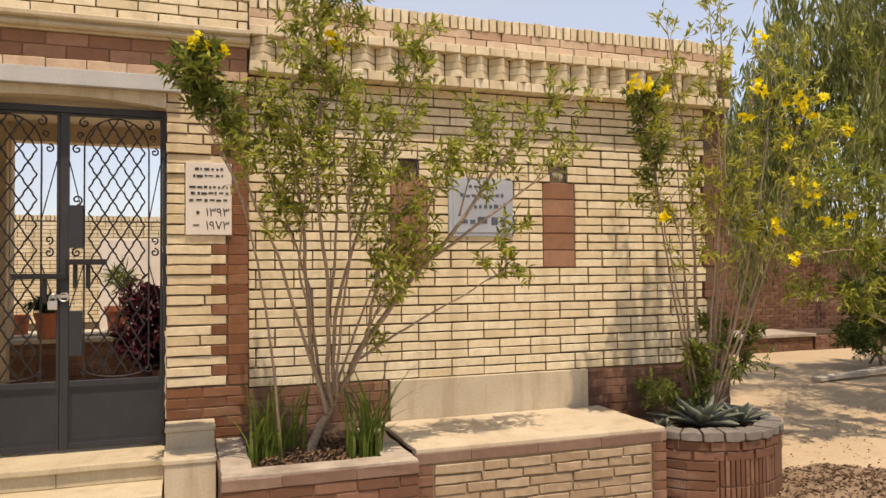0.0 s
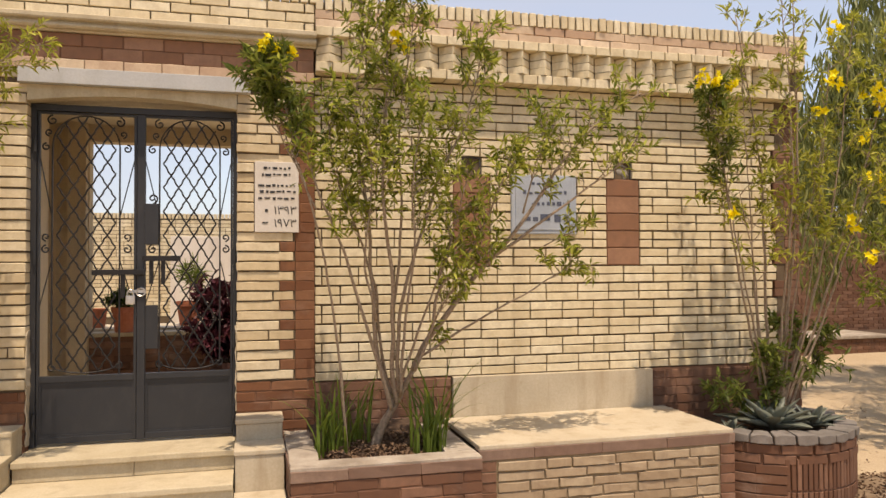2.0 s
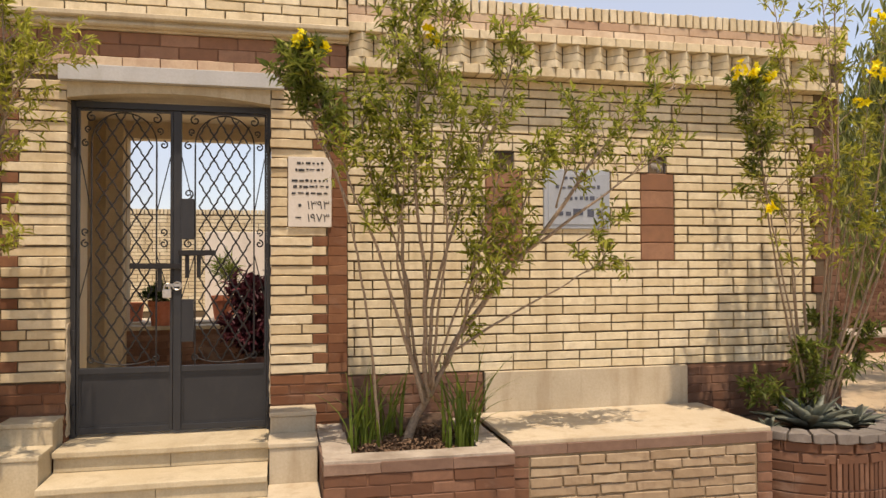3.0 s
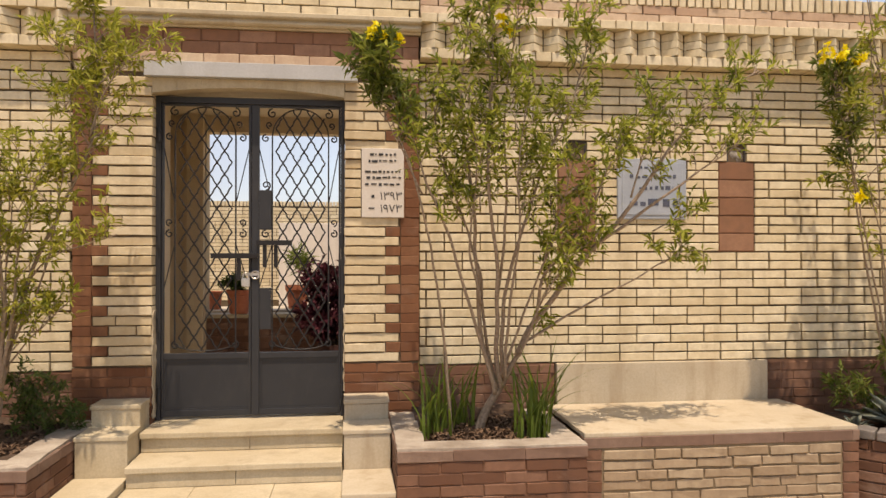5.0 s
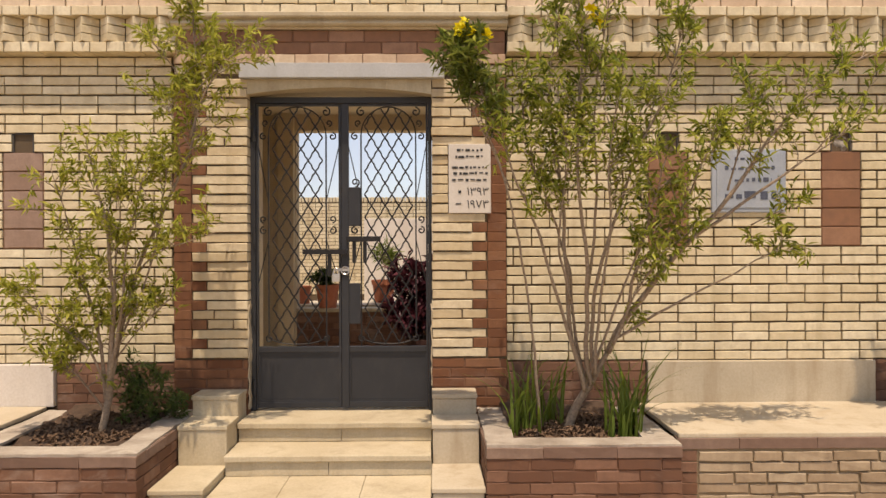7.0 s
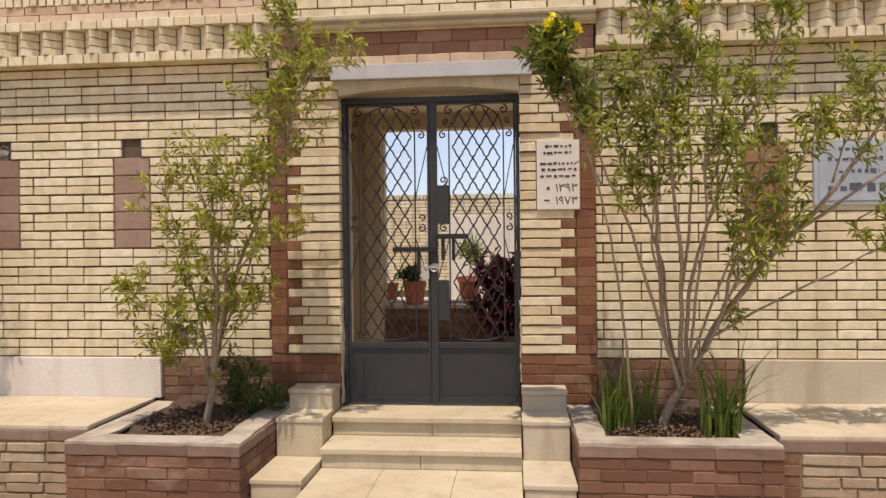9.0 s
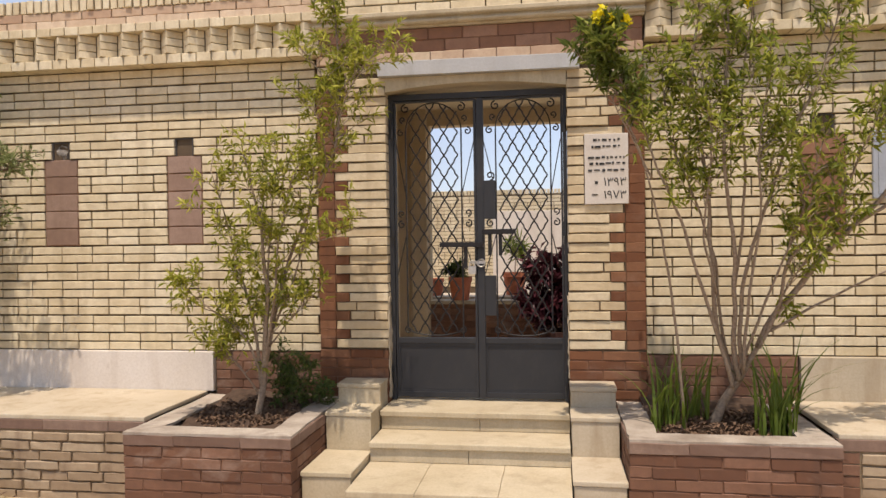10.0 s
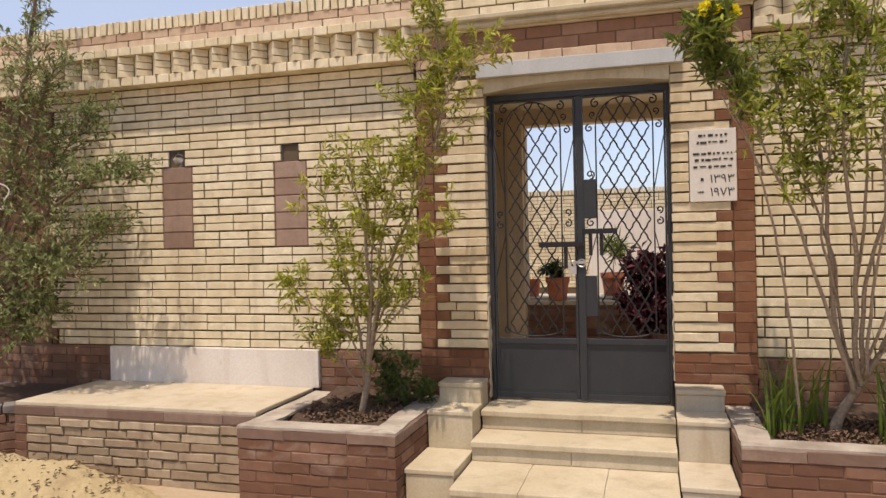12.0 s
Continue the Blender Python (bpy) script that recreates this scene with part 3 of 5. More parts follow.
# ---- steps and stepped side blocks ----
def steps():
    ob = thing("entrance_steps", (0, -0.5, 0), "pale limestone steps up to the gate", "steps", kind="structure")
    x0, x1 = -0.658, 0.618
    part("riser_core", boxes((x0, x1, -1.10, 0.30, -0.1, 0.19), (x0 + 0.002, x1 - 0.002, -0.555, 0.30, 0.18, 0.315), (x0 + 0.004, x1 - 0.004, -0.235, 0.30, 0.30, 0.455)), STONE, ob)
    for n, (y0, y1, z) in enumerate(((-1.135, -0.54, 0.23), (-0.585, -0.22, 0.36), (-0.27, 0.30, 0.49))):
        cuts = ((x0 - 0.004, -0.26, 0.21, x1), (x0 - 0.004, x1), (x0 - 0.004, x1))[n]
        for a, b in zip(cuts, cuts[1:]):
            part("tread", roughen(boxes((a, b - 0.0012, y0, y1, z - 0.038, z), bevel=0.006), 0.003, 4, 5), STONE, ob)
    for y, z0, z1, mid in ((-0.245, 0.362, 0.452, 0.02), (-0.565, 0.232, 0.322, -0.02), (-1.11, 0.0, 0.19, 0.1)):
        for a, b in ((x0, mid - 0.002), (mid + 0.002, x1)):
            part("riser", boxes((a, b, y, y + 0.02, z0, z1), bevel=0.003), STONE, ob)


steps()


def side_blocks(x0, x1, label, stone):
    ob = thing("stepped_block", ((x0 + x1) / 2, -0.6, 0), label, "plinth", "stepped blocks beside the steps")
    for y0, y1, z in ((-0.22, 0.02, 0.665), (-0.50, -0.215, 0.53), (-0.985, -0.495, 0.283)):
        part("block", roughen(boxes((x0 + 0.006, x1 - 0.006, y0 + 0.008, y1, -0.05 if z < 0.6 else z - 0.2, z - 0.03), bevel=0.008), 0.003, 5), stone, ob)
        part("cap_slab", roughen(boxes((x0, x1, y0, y1, z - 0.03, z), bevel=0.006), 0.003, 7), stone, ob)


side_blocks(-0.98, -0.665, "stepped cream limestone block, stained, flanking the steps", STONE)
side_blocks(0.62, 0.925, "stepped whitish stone block, chipped and stained, flanking the steps", SLAB)


# ---- planters, benches ----
def soil_height(x, y):
    """Planter soil: just under the rim in front, banked up against the wall."""
    return 0.475 + 0.075 * min(1, max(0, (y + 0.85) / 0.8)) + 0.035 * noise.noise(Vector((x * 3, y * 3, 0))) + 0.03 * noise.noise(Vector((x * 11, y * 11, 0)))


def planter(x0, x1, y0, z, label):
    ob = thing("brick_planter", ((x0 + x1) / 2, y0 / 2, 0), label, "planter", "planters beside the steps")
    t = 0.17
    part("core", boxes((x0 + 0.007, x1 - 0.007, y0 + 0.007, y0 + t, -0.1, z - 0.07), (x0 + 0.007, x0 + t, y0 + t, 0.03, -0.1, z - 0.07),
                       (x1 - t, x1 - 0.007, y0 + t, 0.03, -0.1, z - 0.07)), REDMORTAR, ob)
    rows, zc, i = [], z - 0.133, 0
    while zc > -0.05:
        rows += course(x0, x1, zc, 0.2485, 0.060, y0, 0.1, 0.124 if i % 2 else 0.0, joint=0.008)
        for s, xf in ((-1, x0), (1, x1)):
            y = y0 + 0.112 + (0.0 if i % 2 else -0.05)
            while y < -0.02:
                l = min(0.238, -0.0 - y)
                if l > 0.03:
                    rows.append((xf, y + l / 2, zc + 0.0285, l, 0.057, 0.1, radians(-90 if s < 0 else 90)))
                y += 0.2485
        zc -= 0.0671
        i += 1
    lay(ob, rows, RED, most=150, mid=((x0 + x1) / 2, y0, 0.4), wear=0.0028, wobble=0.004)
    # coping: a course of darker bricks on edge with a cement skin
    cop = []
    cop += course(x0, x1, z - 0.068, 0.42, 0.062, y0 - 0.004, 0.14, 0.1, joint=0.004)
    for s, xf in ((-1, x0 - 0.004), (1, x1 + 0.004)):
        y = y0 + 0.145
        while y < -0.03:
            l = min(0.29, -0.01 - y)
            cop.append((xf, y + l / 2, z - 0.038, l, 0.06, 0.14, radians(-90 if s < 0 else 90)))
            y += 0.30
    lay(ob, cop, PINKDARK, "coping_brick", wear=0.004)
    for r in ((x0 + 0.003, x1 - 0.003, y0 + 0.003, y0 + t), (x0 + 0.003, x0 + t, y0 + t + 0.001, 0.0), (x1 - t, x1 - 0.003, y0 + t + 0.001, 0.0)):
        bm = box(bmesh.new(), *r, z - 0.008, z + 0.008)
        bmesh.ops.subdivide_edges(bm, edges=[e for e in bm.edges if e.calc_length() > 0.1], cuts=7, use_grid_fill=True)
        for v in bm.verts:
            v.co += Vector((noise.noise(v.co * 9), noise.noise(v.co * 9 + Vector((3, 0, 0))), 0.4 * noise.noise(v.co * 14))) * 0.014
        part("cement_skin", bm, CAP, ob, "pale cracked cement skin")
    bm = bmesh.new()
    bmesh.ops.create_grid(bm, x_segments=26, y_segments=22, size=0.5)
    for v in bm.verts:
        v.co = Vector((x0 + t - 0.01 + (v.co.x + 0.5) * (x1 - x0 - 2 * t + 0.02), y0 + t - 0.01 + (v.co.y + 0.5) * (0.04 - y0 - t), 0))
        v.co.z = soil_height(v.co.x, v.co.y)
    part("soil", bm, SOIL, ob, "dark soil with dry leaves", True)
    return ob


planter(-2.03, -0.985, -1.12, 0.52, "red brick planter with a cracked cement coping and a shrub")
planter(0.93, 2.035, -1.0, 0.52, "red brick planter with a stained cement coping and a tall shrub")


def bench(x0, x1, y0, label):
    ob = thing("masonry_bench", ((x0 + x1) / 2, y0 / 2, 0), label, "bench", "benches along the facade")
    z = 0.552
    part("core", boxes((x0 + 0.02, x1 - 0.02, y0 + 0.006, 0.015, -0.1, z - 0.07)), OCHREMORTAR, ob)
    part("seat_slab", roughen(boxes((x0 + 0.004, x1 - 0.004, y0 + 0.006, 0.016, z - 0.03, z), bevel=0.006), 0.004, 4, 3), SLAB, ob, "pale dusty stone seat slab")
    red, cream, i, zc = [], [], 0, z - 0.16
    lay(ob, course(x0, x1, z - 0.093, 0.46, 0.064, y0, 0.08, 0.1, joint=0.003), PINKDARK, "edge_brick")
    while zc > -0.06:
        red.append((x0 + 0.055, y0, zc + 0.029, 0.11, 0.06, 0.06))
        red.append((x1 - 0.055, y0, zc + 0.029, 0.11, 0.06, 0.06))
        cream += uneven_course(x0 + 0.12, x1 - 0.115, zc, 0.053, y0 - 0.006, 0.06, 0.15, 0.33, 0.012)
        zc -= 0.0640
        i += 1
    lay(ob, red, RED, most=80, mid=(x0, y0, 0.4), wear=0.003)
    lay(ob, cream, OCHRE, most=200, mid=((x0 + x1) / 2, y0, 0.4), wobble=0.006, wear=0.0034)


bench(2.06, 3.845, -0.86, "cream and red brick bench with a stone seat dappled by shade")
bench(-4.04, -2.05, -0.86, "cream and red brick bench with a sunlit stone seat")


# round planter at the end of the wall: brick wall curved in plan
def round_planter(cx, side, soil, label):
    c, r = Vector((cx, -0.36)), 0.64
    ob = thing("round_planter", (c.x, c.y, 0), label, "planter", "round planters at the wall ends")
    flip = lambda a: a if side > 0 else math.pi - a
    ang = [flip(radians(a)) for a in range(-146, 92, 7)]
    out = [(c.x + math.cos(a) * (r - 0.014), c.y + math.sin(a) * (r - 0.014)) for a in ang]
    inn = [(c.x + math.cos(a) * (r - 0.16), c.y + math.sin(a) * (r - 0.16)) for a in reversed(ang)]
    bm = bmesh.new()
    for i in range(len(ang) - 1):
        prism(bm, [out[i], out[i + 1], inn[-2 - i], inn[-1 - i]], -0.1, 0.45)
    part("core", bm, REDMORTAR, ob)
    rows = []
    for k, z in enumerate((0.38, 0.313)):
        n = 12
        for j in range(n):
            a = radians(-146 + (j + 0.5 * k) * 238 / n)
            if a < radians(90):
                a = flip(a)
                rows.append((c.x + math.cos(a) * r, c.y + math.sin(a) * r, z + 0.03, 0.20, 0.058, 0.07, a + math.pi / 2))
    for j in range(58):
        a = radians(-112 + j * 3.45)
        if a < radians(88):
            a = flip(a)
            for z in (0.19, -0.03):
                rows.append((c.x + math.cos(a) * r, c.y + math.sin(a) * r, z + 0.055, 0.034, 0.205, 0.07, a + math.pi / 2))
    for z, a in [(z, flip(radians(d))) for z in (0.246, 0.179, 0.112, 0.045, -0.022) for d in (-139, -121)]:
        rows.append((c.x + math.cos(a) * r, c.y + math.sin(a) * r, z + 0.03, 0.2, 0.058, 0.07, a + math.pi / 2))
    lay(ob, rows, RED, most=140, mid=(c.x, -1, 0.4))
    for a0 in range(-146, 88, 13):
        a, b = radians(a0 + 0.5), radians(a0 + 12.5)
        q, w, lip = [flip(a + (b - a) * k / 3) for k in range(4)], rng.uniform(-0.008, 0.012), rng.uniform(-0.01, 0.012)
        outline = [(c.x + math.cos(k) * (r + 0.012 + w), c.y + math.sin(k) * (r + 0.012 + w)) for k in q]
        outline += [(c.x + math.cos(k) * (r - 0.15 + lip), c.y + math.sin(k) * (r - 0.15 + lip)) for k in reversed(q)]
        bm = prism(bmesh.new(), outline, 0.446, 0.502 + rng.uniform(-0.008, 0.008))
        bmesh.ops.bevel(bm, geom=list(bm.edges), offset=0.009, segments=2, profile=0.6, affect="EDGES")
        part("coping_stone", roughen(bm, 0.007, 14), GREYRIM, ob, "worn grey cement coping piece")
    bm = bmesh.new()
    bmesh.ops.create_circle(bm, cap_ends=True, radius=0.5, segments=32)
    for v in bm.verts:
        v.co = Vector((c.x + v.co.x, c.y + v.co.y, soil))
    part("soil", bm, SOIL, ob)


round_planter(4.42, 1, 0.43, "curved red brick planter with a worn cement rim and a succulent")
round_planter(-4.62, -1, 0.50, "curved red brick planter with dark soil under an olive tree")


# ---- gate ----
def wave_wire(bm, x, z0, z1, amp, phase, y, period=0.162, r=0.0058, clip=None):
    pts, n = [], max(6, int((z1 - z0) / 0.0135))
    for i in range(n + 1):
        z = z0 + (z1 - z0) * i / n
        u = ((z / period + phase) % 1.0) * 4
        tri = u - 1 if u < 2 else 3 - u
        s = tri * 0.34 + 0.66 * math.sin(tri * math.pi / 2) ** 3
        pts.append((x + amp * s, y, z))
    return tube(bm, pts, r, 5)


def scroll(bm, x, z, size, turn, hand, y, r=0.0056):
    pts = []
    for i in range(22):
        a = turn + hand * i / 21 * 2.35 * math.pi
        q = size * (1 - 0.78 * i / 21)
        pts.append((x + math.cos(a) * q, y, z + math.sin(a) * q))
    return tube(bm, pts, r, 5)


def gate_leaf(s, x_hinge, x_meet, label):
    """One leaf. s: +1 for the right leaf; x_hinge is its outer edge."""
    y0, y1 = 0.105, 0.140
    lo, hi = sorted((x_hinge, x_meet))
    z0, z1, zr = 0.512, 2.668, 0.945
    st = 0.05 if s > 0 else 0.018
    ym = 0.122
    hs = 0.014
    a = lo + (st if s > 0 else hs)
    b = hi - (hs if s > 0 else st)
    bm = boxes((x_hinge - (hs if s > 0 else 0), x_hinge + (hs if s < 0 else 0), y0, y1, z0, z1),
               (x_meet - (st if s < 0 else 0), x_meet + (st if s > 0 else 0), y0 - (0.012 if s > 0 else 0), y1, z0, z1),
               (a, b, y0, y1, z1 - 0.012, z1), (a, b, y0, y1, zr - 0.04, zr), (a, b, y0, y1, z0, z0 + 0.04), bevel=0.003)
    ob = part("gate_leaf", bm, METAL, GATE, label)
    part("panel", boxes((a, b, 0.121, 0.125, z0 + 0.04, zr - 0.04)), METAL, ob, "flat grey sheet panel")
    part("panel_moulding", boxes((a, b, 0.113, 0.121, zr - 0.062, zr - 0.04), (a, b, 0.113, 0.121, z0 + 0.04, z0 + 0.052), (a, a + 0.014, 0.113, 0.121, z0 + 0.052, zr - 0.062),
                                 (b - 0.014, b, 0.113, 0.121, z0 + 0.052, zr - 0.062)), METAL, ob)
    # inner upright bars and the lattice between them
    near = x_meet + s * (0.137 if s > 0 else 0.108)
    far = x_hinge - s * 0.085
    u0, u1 = sorted((near, far))
    zt = 2.45
    for x in (u0, u1):
        part("bar", boxes((x - 0.005, x + 0.005, ym - 0.005, ym + 0.005, 1.02 if x == far else zr, zt)), IRON, ob)
    n = 8
    w = (u1 - u0) / n
    for i in range(n + 1):
        x = u0 + i * w
        mid = (u0 + u1) / 2
        rise = math.sqrt(max(0.0, 1 - ((x - mid) / ((u1 - u0) / 2 + 1e-6)) ** 2))
        top = zt + 0.20 * rise
        low = 1.02 - 0.055 * rise
        amp = w / 2 if 0 < i < n else 0.0
        if amp:
            part("lattice_wire", wave_wire(bmesh.new(), x, low, top, amp, 0.5 * (i % 2), ym), IRON, ob)
    for up in (True, False):
        pts = []
        for i in range(17):
            t = math.pi * i / 16
            pts.append(((u0 + u1) / 2 - math.cos(t) * (u1 - u0) / 2, ym, (zt + 0.20 * math.sin(t)) if up else (1.02 - 0.06 * math.sin(t))))
        part("arch_bar", tube(bmesh.new(), pts, 0.005, 5), IRON, ob)
    # scrolls in the corners and by the stiles
    inner_gap = (x_meet + s * st + near) / 2
    outer_gap = (x_hinge - s * hs + far) / 2
    for x, z, size, turn, hand in ((inner_gap, 2.44, 0.028, math.pi / 2, s), (outer_gap, 2.44, 0.026, math.pi / 2, -s), (inner_gap, 1.85, 0.026, -math.pi / 2, -s),
                                   (inner_gap, 1.77, 0.030, math.pi / 2, s), (outer_gap, 1.85, 0.026, -math.pi / 2, s), (outer_gap, 1.77, 0.028, math.pi / 2, -s)):
        part("scroll", scroll(bmesh.new(), x, z, size, turn, hand, ym), IRON, ob)
    for x, hand in ((u0 + 0.035, 1), (u1 - 0.035, -1)):
        part("scroll", scroll(bmesh.new(), x - hand * 0.034, 2.615, 0.034, math.pi / 2, hand, ym), IRON, ob)
        part("scroll", scroll(bmesh.new(), x - hand * 0.055, 2.535, 0.024, -math.pi / 2, -hand, ym), IRON, ob)
        part("scroll", scroll(bmesh.new(), x - hand * 0.03, 1.0, 0.028, math.pi / 2, hand, ym), IRON, ob)
    for xa, xb in ((x_meet + s * st, near), (x_hinge - s * hs, far)):
        part("brace", tube(bmesh.new(), [(xa, ym, 2.36), (xb, ym, 1.98)], 0.0038, 5), IRON, ob)
        part("brace", tube(bmesh.new(), [(xa, ym, 1.40), (xb, ym, 1.70)], 0.0038, 5), IRON, ob)
    return ob


MEET = -0.018
GATE = thing("metal_gate", (0, 0.12, SILL), "closed dark grey metal double gate with curled iron lattice", "gate")
gate_l = gate_leaf(-1, GL + 0.038, MEET - 0.002, "dark grey metal gate leaf with a curled iron lattice")
gate_r = gate_leaf(1, GR - 0.03, MEET + 0.002, "dark grey metal gate leaf with a curled lattice and lock box")
part("scroll", scroll(bmesh.new(), 0.078, 2.112, 0.034, -math.pi / 2, 1, 0.122), IRON, gate_r)
part("lock_box", boxes((0.032, 0.118, 0.085, 0.145, 1.80, 2.075), bevel=0.004), METAL, gate_r, "grey lock box")
part("lower_plate", boxes((0.032, 0.115, 0.104, 0.118, 1.105, 1.394), bevel=0.003), METAL, gate_r, "grey strike plate")


def bolt(parent, x0, x1, z, legs):
    rows = [(x0, x1, 0.045, 0.10, z - 0.018, z + 0.018)] + [(x - 0.012, x + 0.012, 0.06, 0.10, z - 0.17, z - 0.016) for x in legs]
    part("pull_bar", boxes(*rows, bevel=0.003), IRON, parent, "black flat pull bar")


bolt(gate_l, -0.285, 0.03, 1.618, (-0.10,))
bolt(gate_r, 0.02, 0.26, 1.708, (0.075, 0.15))


def padlock():
    ob = thing("padlock", (-0.045, 0.07, 1.42), "small worn steel padlock on the gate hasp", "padlock")
    part("body", boxes((-0.082, -0.025, 0.066, 0.092, 1.405, 1.462), bevel=0.005), STEEL, ob)
    part("shackle", tube(bmesh.new(), [(-0.054 + 0.02 * math.cos(a), 0.079, 1.462 + 0.04 * math.sin(a)) for a in [math.pi * i / 12 for i in range(13)]], 0.005, 6), STEEL, ob)
    part("ring", tube(bmesh.new(), [(0.01 + 0.028 * math.cos(a), 0.085, 1.485 + 0.026 * math.sin(a)) for a in [math.tau * i / 20 for i in range(21)]], 0.0055, 6), STEEL, ob)
    part("hasp", boxes((-0.06, 0.035, 0.088, 0.094, 1.48, 1.50)), STEEL, ob)


padlock()


part("jamb", boxes((GL + 0.002, GL + 0.036, 0.09, 0.15, SILL + 0.004, 2.715), bevel=0.002), METAL, GATE)
part("jamb", boxes((GR - 0.028, GR - 0.002, 0.09, 0.15, SILL + 0.004, 2.715), bevel=0.002), METAL, GATE)
part("head", boxes((GL + 0.036, GR - 0.028, 0.09, 0.15, 2.672, 2.714), bevel=0.002), METAL, GATE)
for x in (GL + 0.03, GR - 0.02):
    for z in (0.66, 1.15, 1.72, 2.45):
        part("hinge", tube(bmesh.new(), [(x, 0.08, z - 0.05), (x, 0.08, z + 0.05)], 0.012, 8), METAL, GATE)


def jamb_plaster(x0, x1, z0, z1):
    """Crumbling pale mortar along the edge of the gateway."""
    bm = box(bmesh.new(), x0, x1, 0.012, 0.088, z0, z1)
    bmesh.ops.subdivide_edges(bm, edges=[e for e in bm.edges if e.calc_length() > 0.2], cuts=24)
    for v in bm.verts:
        v.co.x += 0.011 * noise.noise(v.co * 21)
        v.co.y += 0.012 * noise.noise(v.co * 17)
    part("jamb_mortar", bm, SLAB, GATE, "crumbling pale mortar")


jamb_plaster(GL + 0.001, GL + 0.009, 0.52, 1.25)
jamb_plaster(GR - 0.009, GR - 0.001, 0.68, 1.25)


# ---- signs ----
def lettering(parent, text, x, z, size, y, material):
    cu = bpy.data.curves.new("writing", "FONT")
    cu.body, cu.size, cu.align_x, cu.extrude = text, size, "CENTER", 0.001
    tmp = bpy.data.objects.new("writing", cu)
    scene.collection.objects.link(tmp)
    dg = bpy.context.evaluated_depsgraph_get()
    me = bpy.data.meshes.new_from_object(tmp.evaluated_get(dg))
    bpy.data.objects.remove(tmp)
    me.transform(Matrix.Translation((x, y, z)) @ Matrix.Rotation(math.pi / 2, 4, "X"))
    me.materials.clear()
    me.materials.append(material)
    ob = new("writing", me)
    return under(ob, parent)


def bars(parent, rows, y, material):
    for x0, x1, z0, z1 in rows:
        part("writing_bar", boxes((x0, x1, y - 0.002, y + 0.001, z0, z1)), material, parent)


def signs():
    ob = thing("stone_sign", (0.89, 0, 1.88), "white marble sign with black painted writing and dates", "sign")
    part("plate", roughen(boxes((0.742, 1.036, -0.012, 0.02, 1.884, 2.366), bevel=0.004), 0.001), SIGN, ob)
    y = -0.0135
    r = random.Random(12)
    for z, x0, x1 in ((2.325, 0.80, 0.98), (2.28, 0.79, 0.98), (2.205, 0.765, 1.01), (2.165, 0.775, 1.015), (2.118, 0.765, 1.01)):
        x = x0
        while x < x1:
            w = r.uniform(0.012, 0.042)
            bars(ob, [(x, min(x1, x + w), z - r.uniform(0.004, 0.014), z + r.uniform(0.002, 0.008))], y, INK)
            x += w + r.uniform(0.006, 0.016)
    lettering(ob, "\u0661\u0663\u0669\u0663", 0.945, 2.008, 0.08, y, INK)
    lettering(ob, "\u0661\u0669\u0667\u0663", 0.945, 1.92, 0.08, y, INK)
    bars(ob, [(0.81, 0.83, 2.022, 2.042), (0.79, 0.83, 1.945, 1.953)], y, INK)
    ob = thing("stone_plaque", (2.86, FACE, 1.88), "blue-grey marble plaque with a moulded edge and dark writing", "plaque")
    part("frame", roughen(boxes((2.60, 3.127, FACE - 0.02, FACE + 0.01, 1.885, 2.332), bevel=0.008), 0.001), GREYSIGN, ob)
    part("plate", boxes((2.632, 3.095, FACE - 0.026, FACE - 0.018, 1.917, 2.30), bevel=0.003), GREYSIGN, ob)
    y = FACE - 0.027
    for z, x0, x1, tall in ((2.262, 2.76, 2.98, 0.016), (2.195, 2.69, 3.05, 0.022), (2.112, 2.76, 3.02, 0.022), (2.00, 2.69, 3.06, 0.042)):
        x = x0
        while x < x1:
            w = r.uniform(0.6, 2.2) * tall
            bars(ob, [(x, min(x1, x + w), z - r.uniform(0.2, 0.6) * tall, z + r.uniform(0.1, 0.9) * tall)], y, INKGREY)
            x += w + r.uniform(0.4, 1.1) * tall


signs()


